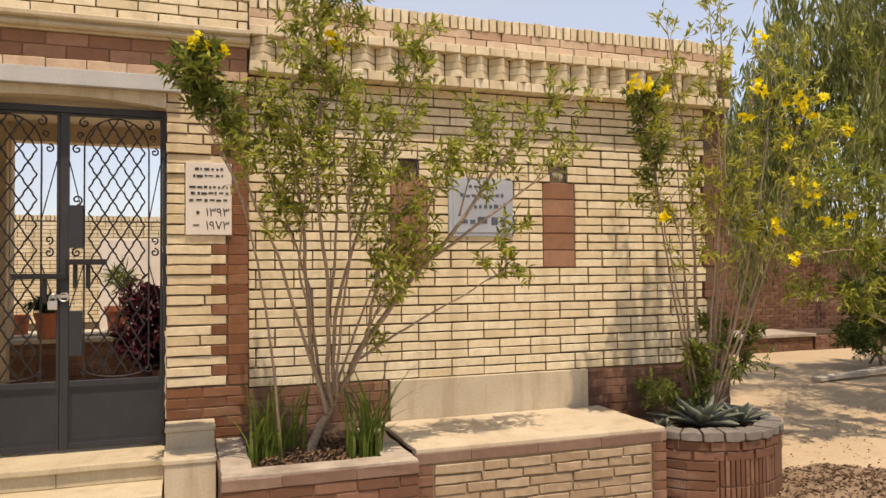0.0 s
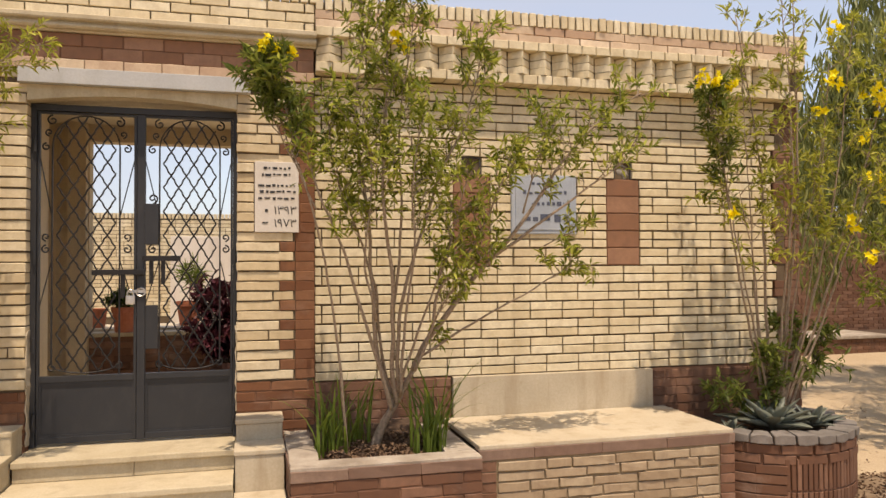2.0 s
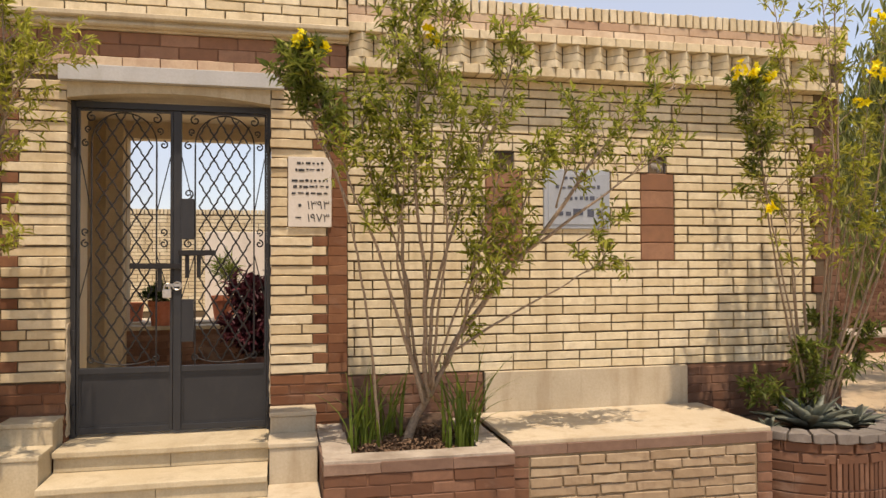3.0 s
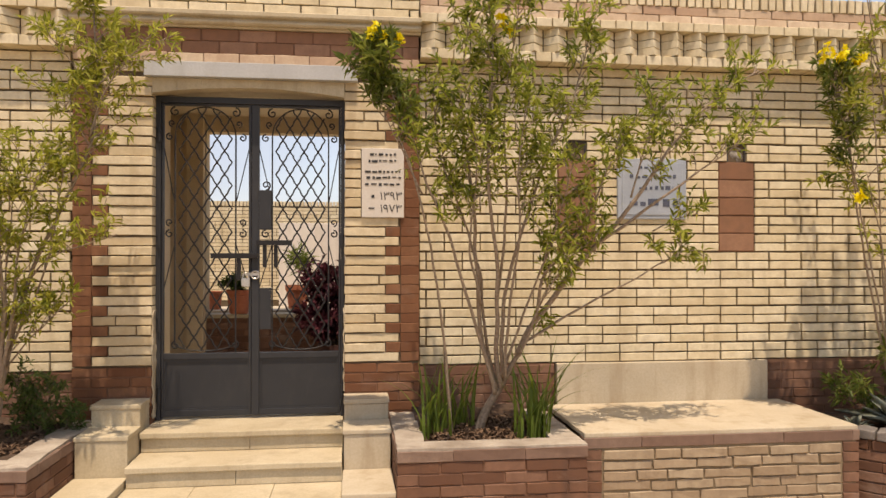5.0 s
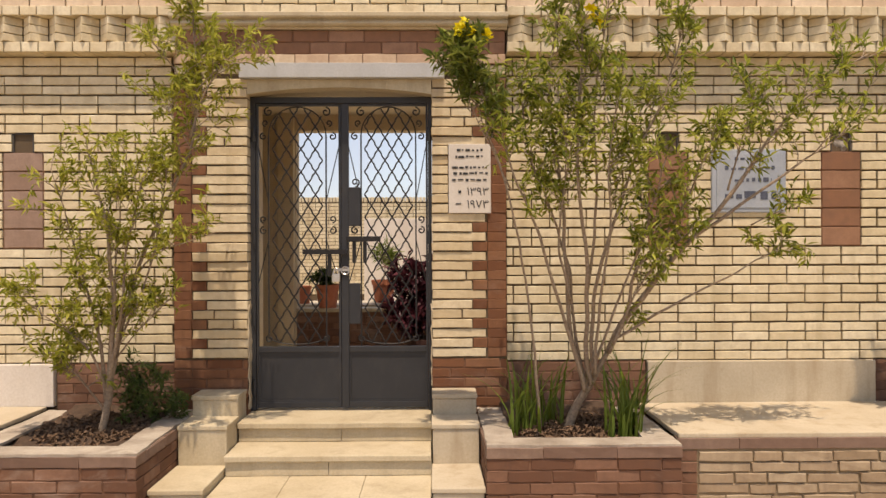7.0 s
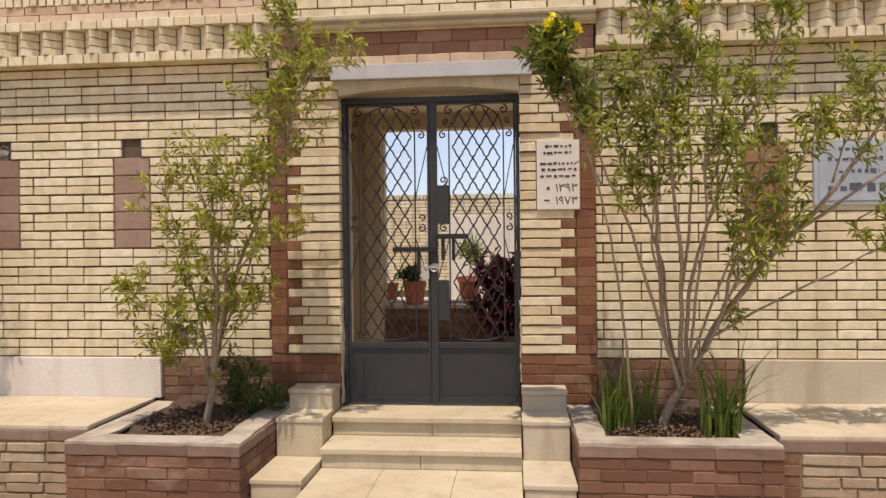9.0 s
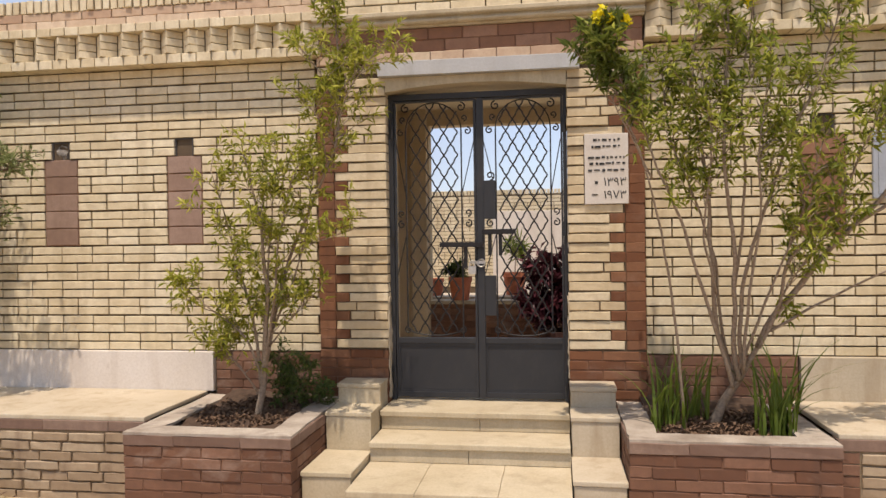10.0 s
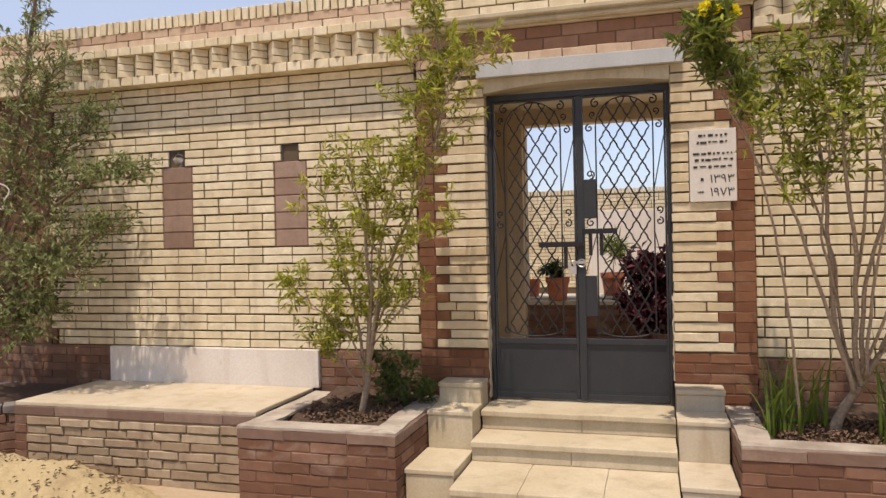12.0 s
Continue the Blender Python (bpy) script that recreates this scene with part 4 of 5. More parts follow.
# ---- porch and courtyard behind the gate ----
def porch():
    y0, y1 = 0.34, 2.45
    solid("porch_floor", boxes((-1.5, 1.6, 0.30, 2.62, 0.30, 0.478)), STONE, "stone porch floor behind the gate", "floor", kind="structure")
    solid("porch_wall_west", boxes((-1.5, -1.25, y0, y1, 0.478, 3.02)), PLASTER, "tan plastered porch wall", "wall", kind="structure")
    # east wall left out, ceiling cut short, to let more light into the porch
    solid("porch_pillar", boxes((1.35, 1.6, y0, 0.7, 0.478, 3.02)), PLASTER, "unseen tan plastered pillar where the porch side is left open for light", "pillar", kind="structure")
    ceil = solid("ceiling", boxes((-1.5, 1.6, 1.2, 2.62, 3.02, 3.14)), CEILPAINT, "pale plastered porch ceiling", "ceiling", kind="structure")
    back = boxes((-1.5, -0.77, y1, 2.62, 0.478, 3.02), (1.35, 1.6, y1, 2.62, 0.478, 3.02), (-0.77, 1.35, y1, 2.62, 2.855, 3.02))
    solid("porch_wall_back", back, PLASTER, "tan porch wall with a wide opening to the courtyard", "wall", kind="structure")
    solid("opening_jamb", boxes((-0.95, -0.78, 2.35, 2.45, 0.478, 3.02), bevel=0.012), PLASTER, "tan plastered jamb beside the courtyard opening", "jamb", kind="structure")
    solid("pillar", boxes((-1.25, -0.92, 1.3, 1.62, 0.478, 3.02), bevel=0.01), PLASTER, "tan plastered pillar in the porch", "pillar", kind="structure")
    par = solid("parapet", boxes((-0.77, 1.15, y1 + 0.01, 2.60, 0.478, 0.99)), REDMORTAR, "low brick parapet across the porch opening", "parapet", kind="structure")
    lay(par, red_rows(-0.768, 1.148, 0.482, 0.99, y1, 0.05), RED, most=90)
    solid("parapet_ledge", roughen(boxes((-0.768, 1.148, 2.42, 2.64, 0.992, 1.03), bevel=0.006), 0.002), STONE, "stone ledge on the parapet", "ledge", kind="structure")
    solid("courtyard_floor", boxes((-5.0, 5.0, 2.62, 9.0, 0.2, 0.40)), SLAB, "pale paved courtyard floor", "floor", kind="structure")
    # out of view: pale floor added to throw sunlight into the porch
    solid("side_court_floor", boxes((1.604, 4.85, 0.345, 2.616, 0.2, 0.40)), SLAB, "unseen pale floor added to bounce sunlight into the porch", "floor", kind="structure")
    solid("white_block", roughen(boxes((-0.5, 3.2, 7.0, 7.7, 0.40, 2.14), bevel=0.015), 0.004), WHITESLAB, "whitewashed masonry block in the courtyard", "wall", kind="structure")
    solid("low_wall", boxes((-2.2, 2.6, 3.1, 3.75, 0.40, 1.02), bevel=0.01), SLAB, "whitewashed low wall in the courtyard", "wall", kind="structure")
    far = solid("courtyard_wall_north", boxes((-5.2, 5.14, 9.012, 9.3, 0.0, 2.56)), MORTAR, "cream brick wall across the courtyard", "wall", kind="structure")
    rows = []
    for i in range(26):
        rows += course(-2.6, 2.4, 0.78 + i * 0.0671, 0.2485, 0.057, 9.0, 0.05, 0.124 * (i // 2 % 2))
    x = -2.6
    while x < 2.4:
        rows.append((x + 0.028, 8.99, 2.585, 0.05, 0.09, 0.2))
        x += 0.066
    lay(far, rows, CREAM, most=40, mid=(-0.5, 9, 2))
    for x0, x1, nm in ((-5.2, -4.9, "courtyard_wall_west"), (4.85, 5.14, "courtyard_wall_east")):
        solid(nm, boxes((x0, x1, 0.34, 9.012, -0.1, 2.56)), CREAM, "cream brick side wall of the courtyard", "wall", kind="structure")


porch()


# ---- plants ----
def leaf_mesh(name, rows, material, fold=0.25, wide=0.24):
    """Leaves as folded blades: rows of (base, direction, length, up)."""
    v, f = [], []
    for p, d, l, u in rows:
        side = d.cross(u)
        if side.length < 1e-4:
            side = d.cross(Vector((0.3, 0.9, 0.1)))
        side.normalize()
        up = side.cross(d).normalized()
        w = l * wide
        m = p + d * l * 0.45
        tip = p + d * l - up * l * 0.12
        n = len(v)
        v += [tuple(p), tuple(m + side * w * 0.5 + up * w * fold), tuple(tip), tuple(m - side * w * 0.5 + up * w * fold)]
        f += [(n, n + 1, n + 2), (n, n + 2, n + 3)]
    me = bpy.data.meshes.new(name)
    me.from_pydata(v, [], f)
    me.materials.append(material)
    return me


def rand_dir(r):
    while True:
        d = Vector((r.uniform(-1, 1), r.uniform(-1, 1), r.uniform(-1, 1)))
        if 0.05 < d.length < 1:
            return d.normalized()


def flower_mesh():
    """One five-petalled trumpet flower along +z."""
    rows = []
    for k in range(5):
        t = math.tau * k / 5
        d = Vector((math.cos(t), math.sin(t), 0.55)).normalized()
        rows.append((Vector((0, 0, 0)), d, 0.034, Vector((0, 0, 1))))
    return leaf_mesh("flower", rows, PETAL, 0.2, 0.8)


FLOWER = flower_mesh()


def shrub(name, label, seed, stems, twig_len, leaf_len, leaves_per_twig, material, bark, group="", category="shrub", spread=1.0, up=0.5, flowers=(), tuft=True, wide=0.24, sub=2, spin=0.35):
    """A many-stemmed shrub. stems: (points, base radius, from where along it twigs grow, twig count)."""
    r = random.Random(seed)
    ob = thing(name, stems[0][0][0], label, category, group)
    leaves = []
    twigs = bmesh.new()
    for pts, rad, start, count in stems:
        line = smooth_line(pts, 7)
        line = [p + noise.noise_vector(p * 5.0) * 0.012 * min(1.0, i / 3) for i, p in enumerate(line)]
        n = len(line)
        part("stem", tube(bmesh.new(), line, [max(0.003, rad * (1 - 0.82 * i / (n - 1))) for i in range(n)], 7), bark, ob, smooth=True)
        for k in range(count):
            t = start + (1 - start) * ((k + r.random()) / count)
            i = min(n - 2, int(t * (n - 1)))
            p = line[i].lerp(line[i + 1], t * (n - 1) - i)
            along = (line[i + 1] - line[i]).normalized()
            out = rand_dir(r)
            out.z *= 0.5
            d = (out * spread + along * 0.45 + Vector((0, 0, up))).normalized()
            length = twig_len * r.uniform(0.45, 1.2) * (1.1 - 0.35 * t)
            q = [p]
            for s in range(4):
                d = (d + rand_dir(r) * 0.22 + Vector((0, 0, 0.05 * up))).normalized()
                q.append(q[-1] + d * length / 4)
            tube(twigs, q, [0.0038, 0.003, 0.0024, 0.0018, 0.001], 4, False)
            branches = [q]
            for _ in range(sub):
                b = r.choice(q[1:4])
                e = (d + rand_dir(r) * 0.8).normalized()
                branches.append([b, b + e * length * 0.28, b + (e + rand_dir(r) * 0.3).normalized() * length * 0.52])
                tube(twigs, branches[-1], [0.0022, 0.0016, 0.001], 3, False)
            for br in branches:
                m = leaves_per_twig if br is q else max(3, leaves_per_twig // 2)
                for j in range(m):
                    u = 0.35 + 0.65 * (j / max(1, m - 1)) ** 0.6 if tuft else r.random()
                    g = min(len(br) - 2, int(u * (len(br) - 1)))
                    at = br[g].lerp(br[g + 1], u * (len(br) - 1) - g)
                    ax = (br[g + 1] - br[g]).normalized()
                    dd = (ax * r.uniform(0.2, 1.0) + rand_dir(r) * 0.9 + Vector((0, 0, -0.12))).normalized()
                    leaves.append((at, dd, leaf_len * r.uniform(0.6, 1.25), (Vector((0, 0, 1)) + rand_dir(r) * spin * 2).normalized()))
    tagged(under(new("twig_work", mesh_of("twig_work", twigs, bark)), ob), kind="stuff")
    tagged(under(new("crown", leaf_mesh("crown", leaves, material, wide=wide)), ob), kind="stuff")
    for at, size, count in flowers:
        for _ in range(count):
            c = Vector(at) + rand_dir(r) * size * r.uniform(0.2, 1.0)
            ax = (rand_dir(r) + Vector((0, -0.5, 0.4))).normalized()
            fl = new("flower", FLOWER)
            fl.location, fl.rotation_euler, fl.scale = c, ax.to_track_quat("Z", "Y").to_euler(), (r.uniform(0.85, 1.3),) * 3
            under(fl, ob)
    return ob


def P(y, *xz, dy=0.0, lean=0.0):
    """Pairs of x and z as points in a plane at y that tilts by dy over its length. lean: how far the crown, at a height of
    three metres, hangs forward of that plane, drawn in towards the middle of the path as it comes nearer."""
    n, out = len(xz), []
    for i, (x, z) in enumerate(xz):
        fwd = lean * min(1.0, max(0.0, (z - 0.5) / 1.6))
        k = (y + fwd + 5.17) / (y + 5.17)
        out.append((0.62 + (x - 0.62) * k, y + dy * i / max(1, n - 1) + fwd, 1.63 + (z - 1.63) * k))
    return out


# tall shrub in the planter right of the steps
L = -0.38
shrub("flowering_shrub", "tall leafy yellow trumpetbush with many thin stems in a brick planter", 3, [
    (P(-0.50, (1.45, 0.44), (1.49, 0.54), (1.538, 0.638), (1.645, 0.835), (1.735, 0.978), (1.806, 1.138), lean=L), 0.040, 0.97, 2),
    (P(-0.50, (1.735, 0.978), (1.806, 1.138), (2.003, 1.388), (2.18, 1.603), (2.36, 1.80), (2.54, 2.014), (2.717, 2.28), (2.86, 2.44), (3.04, 2.64), (3.36, 2.85), dy=-0.05, lean=L), 0.021, 0.58, 24),
    (P(-0.50, (2.288, 1.71), (2.646, 1.96), (2.896, 2.139), (3.146, 2.317), (3.325, 2.53), dy=-0.08, lean=L), 0.011, 0.5, 9),
    (P(-0.50, (2.646, 1.78), (2.82, 1.86), (2.96, 1.90), dy=0.0, lean=L), 0.005, 0.5, 4),
    (P(-0.50, (2.50, 2.0), (2.56, 2.25), (2.66, 2.62), dy=-0.05, lean=L), 0.007, 0.4, 9),
    (P(-0.50, (1.78, 1.07), (1.842, 1.10), (2.11, 1.263), (2.43, 1.424), (2.717, 1.585), (2.83, 1.66), dy=-0.05, lean=L), 0.011, 0.75, 8),
    (P(-0.52, (1.735, 0.978), (1.85, 1.25), (1.90, 1.50), (2.146, 1.817), (2.288, 2.139), (2.396, 2.389), dy=-0.1, lean=L), 0.014, 0.45, 24),
    (P(-0.52, (1.85, 1.25), (1.92, 1.40), (2.02, 1.56), dy=-0.1, lean=L), 0.008, 0.2, 9),
    (P(-0.50, (1.60, 0.76), (1.574, 0.86), (1.502, 1.067), (1.485, 1.353), (1.467, 1.71), (1.431, 2.139), (1.377, 2.568), (1.413, 2.996), (1.431, 3.42), dy=0.04, lean=L), 0.019, 0.55, 34),
    (P(-0.52, (1.62, 0.78), (1.60, 0.90), (1.592, 1.21), (1.592, 1.603), (1.538, 2.03), (1.538, 2.496), (1.574, 2.925), (1.50, 3.45), dy=-0.05, lean=L), 0.018, 0.6, 32),
    (P(-0.54, (1.58, 0.74), (1.538, 0.924), (1.467, 1.138), (1.377, 1.424), (1.270, 1.78), (1.163, 2.03), (1.074, 2.28), (0.931, 2.60), (0.824, 2.889), dy=-0.05, lean=L), 0.014, 0.52, 15),
    (P(-0.52, (1.64, 0.82), (1.628, 1.21), (1.681, 1.53), (1.788, 1.889), (1.895, 2.21), (2.038, 2.496), (2.146, 2.853), (2.18, 3.07), dy=-0.1, lean=L), 0.014, 0.52, 30),
    (P(-0.48, (1.60, 0.78), (1.53, 1.1), (1.50, 1.5), (1.38, 1.9), (1.24, 2.3), (1.20, 2.75), dy=0.06, lean=L), 0.012, 0.55, 20),
    (P(-0.56, (1.64, 0.84), (1.66, 1.25), (1.72, 1.75), (1.70, 2.15), (1.76, 2.55), dy=-0.15, lean=L), 0.011, 0.5, 18),
    (P(-0.50, (1.60, 1.3), (1.66, 1.9), (1.64, 2.5), (1.72, 3.1), (1.70, 3.4), dy=-0.1, lean=L), 0.010, 0.5, 20),
    (P(-0.54, (1.62, 0.85), (1.80, 1.35), (1.95, 1.75), (2.05, 2.15), dy=-0.1, lean=L), 0.010, 0.45, 16),
    (P(-0.50, (1.50, 1.3), (1.42, 1.7), (1.46, 2.2), (1.40, 2.6), dy=-0.12, lean=L), 0.009, 0.4, 15),
    (P(-0.50, (1.95, 1.55), (2.08, 1.62), (2.22, 1.75), dy=-0.12, lean=L), 0.006, 0.3, 8),
], 0.28, 0.068, 13, LEAF, BARK, wide=0.27, flowers=(((1.574, -0.98, 2.941), 0.05, 6), ((1.518, -1.0, 2.977), 0.03, 3)))
shrub("leafy_shoot", "dark green leafy shoot of trumpetbush with yellow flowers before the pier", 31, [
    (P(-0.56, (1.30, 0.46), (1.24, 1.2), (1.10, 2.0), (0.92, 2.5), (0.84, 2.92), lean=-0.38), 0.010, 0.76, 26),
    (P(-0.56, (1.12, 2.0), (0.98, 2.3), (0.86, 2.55), (0.78, 2.75), lean=-0.38), 0.006, 0.3, 14)], 0.22, 0.08, 16, LEAFMID, BARK,
    flowers=(((0.785, -1.0, 2.876), 0.055, 9), ((0.84, -1.0, 2.858), 0.03, 4), ((0.941, -0.98, 2.84), 0.035, 5)))

# shrub in the planter left of the steps
shrub("flowering_shrub", "slender yellow-green shrub with a pale trunk in a brick planter", 5, [
    (P(-0.50, (-1.46, 0.44), (-1.41, 0.70), (-1.38, 1.0), (-1.37, 1.4), (-1.42, 1.85), (-1.52, 2.25), lean=-0.32), 0.026, 0.35, 26),
    (P(-0.50, (-1.42, 0.7), (-1.46, 1.1), (-1.60, 1.55), (-1.78, 2.15), dy=0.05, lean=-0.32), 0.013, 0.25, 24),
    (P(-0.50, (-1.41, 0.75), (-1.50, 1.0), (-1.72, 1.20), (-1.93, 1.36), dy=-0.08, lean=-0.32), 0.010, 0.3, 18),
    (P(-0.50, (-1.40, 0.8), (-1.32, 1.2), (-1.26, 1.7), (-1.15, 2.12), dy=-0.05, lean=-0.32), 0.012, 0.3, 20),
    (P(-0.48, (-1.42, 0.6), (-1.58, 0.85), (-1.72, 1.0), dy=-0.1, lean=-0.32), 0.008, 0.3, 16),
    (P(-0.46, (-1.42, 0.65), (-1.40, 0.85), (-1.27, 1.46), (-1.06, 1.96), (-0.90, 2.38), (-0.90, 2.90), (-0.93, 3.30), dy=0.12, lean=-0.32), 0.016, 0.52, 46),
    (P(-0.40, (-0.92, 2.35), (-0.82, 2.62), (-0.66, 2.84), dy=-0.05, lean=-0.32), 0.007, 0.2, 14),
    (P(-0.42, (-1.27, 1.46), (-1.10, 1.62), (-0.72, 1.75), dy=-0.1, lean=-0.32), 0.006, 0.5, 7),
    (P(-0.44, (-1.36, 1.05), (-1.18, 1.45), (-1.08, 1.85), (-1.02, 2.22), dy=-0.06, lean=-0.32), 0.008, 0.35, 15),
    (P(-0.44, (-1.38, 0.95), (-1.20, 1.15), (-1.02, 1.32), dy=-0.1, lean=-0.32), 0.006, 0.4, 9),
    (P(-0.46, (-1.39, 1.2), (-1.34, 1.7), (-1.28, 2.30), dy=-0.05, lean=-0.32), 0.007, 0.3, 12),
    (P(-0.42, (-0.90, 2.55), (-1.02, 2.80), (-1.16, 2.98), dy=-0.05, lean=-0.32), 0.005, 0.3, 8),
    (P(-0.42, (-0.92, 2.3), (-1.02, 2.48), (-1.12, 2.58), dy=-0.05, lean=-0.32), 0.005, 0.3, 7),
    (P(-0.42, (-0.88, 2.65), (-0.70, 2.80), (-0.56, 2.92), dy=-0.08, lean=-0.32), 0.005, 0.3, 9),
], 0.28, 0.062, 15, LEAFYEL, BARK, wide=0.26)
shrub("low_shrub", "small dark green shrub under the taller one in a planter", 8, [
    (P(-0.28, (-1.30, 0.44), (-1.32, 0.62), (-1.36, 0.86), dy=-0.05), 0.010, 0.2, 26),
    (P(-0.28, (-1.30, 0.44), (-1.22, 0.60), (-1.16, 0.80), dy=-0.08), 0.010, 0.2, 24),
    (P(-0.26, (-1.28, 0.44), (-1.12, 0.52), (-1.04, 0.62)), 0.008, 0.2, 14)], 0.16, 0.05, 14, LEAFDARK, BARKDARK)

# flowering shrub in the round planter, with thin upright stems
shrub("flowering_shrub", "tall flowering trumpetbush with bundled thin stems in a round planter", 11, [
    (P(-0.34, (4.52, 0.42), (4.38, 1.0), (4.24, 1.61), (4.10, 2.39), (3.98, 2.90), dy=-0.1, lean=-0.30), 0.012, 0.6, 14),
    (P(-0.34, (4.52, 0.42), (4.44, 1.0), (4.36, 1.7), (4.22, 2.2), dy=-0.1, lean=-0.30), 0.010, 0.55, 9),
    (P(-0.32, (4.54, 0.42), (4.56, 1.25), (4.55, 2.4), (4.38, 3.6), dy=0.1, lean=-0.30), 0.016, 0.5, 14),
    (P(-0.34, (4.56, 0.42), (4.70, 1.25), (4.82, 2.4), (4.80, 3.8), lean=-0.30), 0.018, 0.5, 15),
    (P(-0.36, (4.56, 0.42), (4.62, 1.3), (4.70, 2.4), (4.60, 3.7), dy=-0.1, lean=-0.30), 0.012, 0.5, 12),
    (P(-0.36, (4.58, 0.42), (4.66, 1.0), (4.78, 1.8), (4.95, 2.6), dy=-0.1, lean=-0.30), 0.010, 0.55, 8),
    (P(-0.36, (4.58, 0.42), (4.86, 1.3), (5.10, 2.3), (5.25, 3.6), dy=-0.1, lean=-0.30), 0.014, 0.48, 16),
    (P(-0.40, (4.60, 0.42), (4.96, 1.3), (5.28, 2.1), (5.62, 2.75), dy=-0.15, lean=-0.30), 0.011, 0.55, 15),
    (P(-0.36, (4.60, 0.42), (5.0, 1.4), (5.4, 2.5), (5.6, 3.4), dy=-0.1, lean=-0.30), 0.012, 0.5, 14),
    (P(-0.30, (4.50, 0.42), (4.48, 1.2), (4.44, 2.2), (4.40, 3.2), dy=0.05, lean=-0.30), 0.009, 0.55, 8),
    (P(-0.34, (4.54, 0.42), (4.66, 1.1), (4.72, 2.0), (4.72, 3.4), dy=-0.05, lean=-0.30), 0.011, 0.55, 8),
    (P(-0.36, (4.56, 0.42), (4.78, 1.1), (4.95, 2.0), (5.06, 3.2), dy=-0.05, lean=-0.30), 0.010, 0.55, 7),
], 0.29, 0.070, 13, LEAFYEL, BARK, wide=0.27, flowers=tuple(((x, y, z), s, n) for x, y, z, s, n in (
    (4.797, -0.75, 3.344, 0.06, 6), (4.765, -0.8, 2.959, 0.09, 10), (5.093, -0.8, 2.875, 0.10, 14), (5.205, -0.8, 2.8, 0.09, 10),
    (5.261, -0.8, 2.163, 0.09, 12), (4.887, -0.8, 1.929, 0.07, 9), (3.895, -0.8, 1.995, 0.04, 5), (4.706, -0.7, 2.773, 0.05, 5), (5.295, -0.85, 2.911, 0.05, 6), (4.999, -0.8, 2.556, 0.05, 6))))
shrub("low_shrub", "low dark green shrub at the foot of taller stems", 35, [
    (P(-0.36, (4.50, 0.42), (4.46, 0.70), (4.40, 0.98), dy=-0.1), 0.008, 0.3, 16),
    (P(-0.38, (4.60, 0.42), (4.76, 0.75), (4.92, 1.12), dy=-0.1), 0.008, 0.35, 18),
    (P(-0.34, (4.55, 0.42), (4.62, 0.80), (4.66, 1.20)), 0.008, 0.35, 14),
    (P(-0.36, (4.40, 0.42), (4.22, 0.55), (4.08, 0.66)), 0.007, 0.3, 10)], 0.24, 0.075, 15, LEAFMID, BARKDARK, wide=0.28)
shrub("leafy_shoot", "dense green leafy shoot topped with yellow flowers before the wall", 33, [
    (P(-0.42, (4.50, 0.42), (4.34, 1.2), (4.18, 2.0), (4.06, 2.6), (3.98, 2.92), lean=-0.30), 0.009, 0.52, 34)], 0.21, 0.074, 13, LEAFMID, BARK,
    flowers=(((3.689, -0.8, 2.912), 0.07, 12), ((3.802, -0.8, 2.903), 0.07, 12), ((3.895, -0.8, 2.865), 0.05, 8)))
shrub("flowering_shrub", "arching trumpetbush with yellow flowers beyond the end of the wall", 13, [
    (P(-0.1, (7.8, 0.0), (7.3, 1.1), (6.6, 1.75), (5.75, 1.70), dy=0.1), 0.018, 0.35, 28),
    (P(-0.1, (7.8, 0.0), (7.3, 1.3), (6.8, 2.1), (6.1, 2.35), dy=0.2), 0.016, 0.3, 32),
    (P(0.0, (7.8, 0.0), (7.5, 1.5), (7.1, 2.5), (6.5, 3.0), dy=0.3), 0.016, 0.3, 39),
    (P(0.0, (7.8, 0.0), (7.7, 1.6), (7.6, 2.8), (7.2, 3.8), dy=0.4), 0.016, 0.25, 39),
    (P(-0.1, (7.8, 0.0), (7.2, 0.9), (6.6, 1.25), (6.1, 1.35), dy=0.3), 0.012, 0.35, 22),
], 0.40, 0.088, 14, LEAF, BARK, wide=0.28, flowers=(((6.2, 0.0, 2.02), 0.10, 14), ((6.45, 0.0, 2.08), 0.09, 12), ((5.8, -0.05, 1.70), 0.07, 9), ((6.0, 0.1, 2.4), 0.09, 12), ((6.6, 0.1, 2.9), 0.09, 10)))

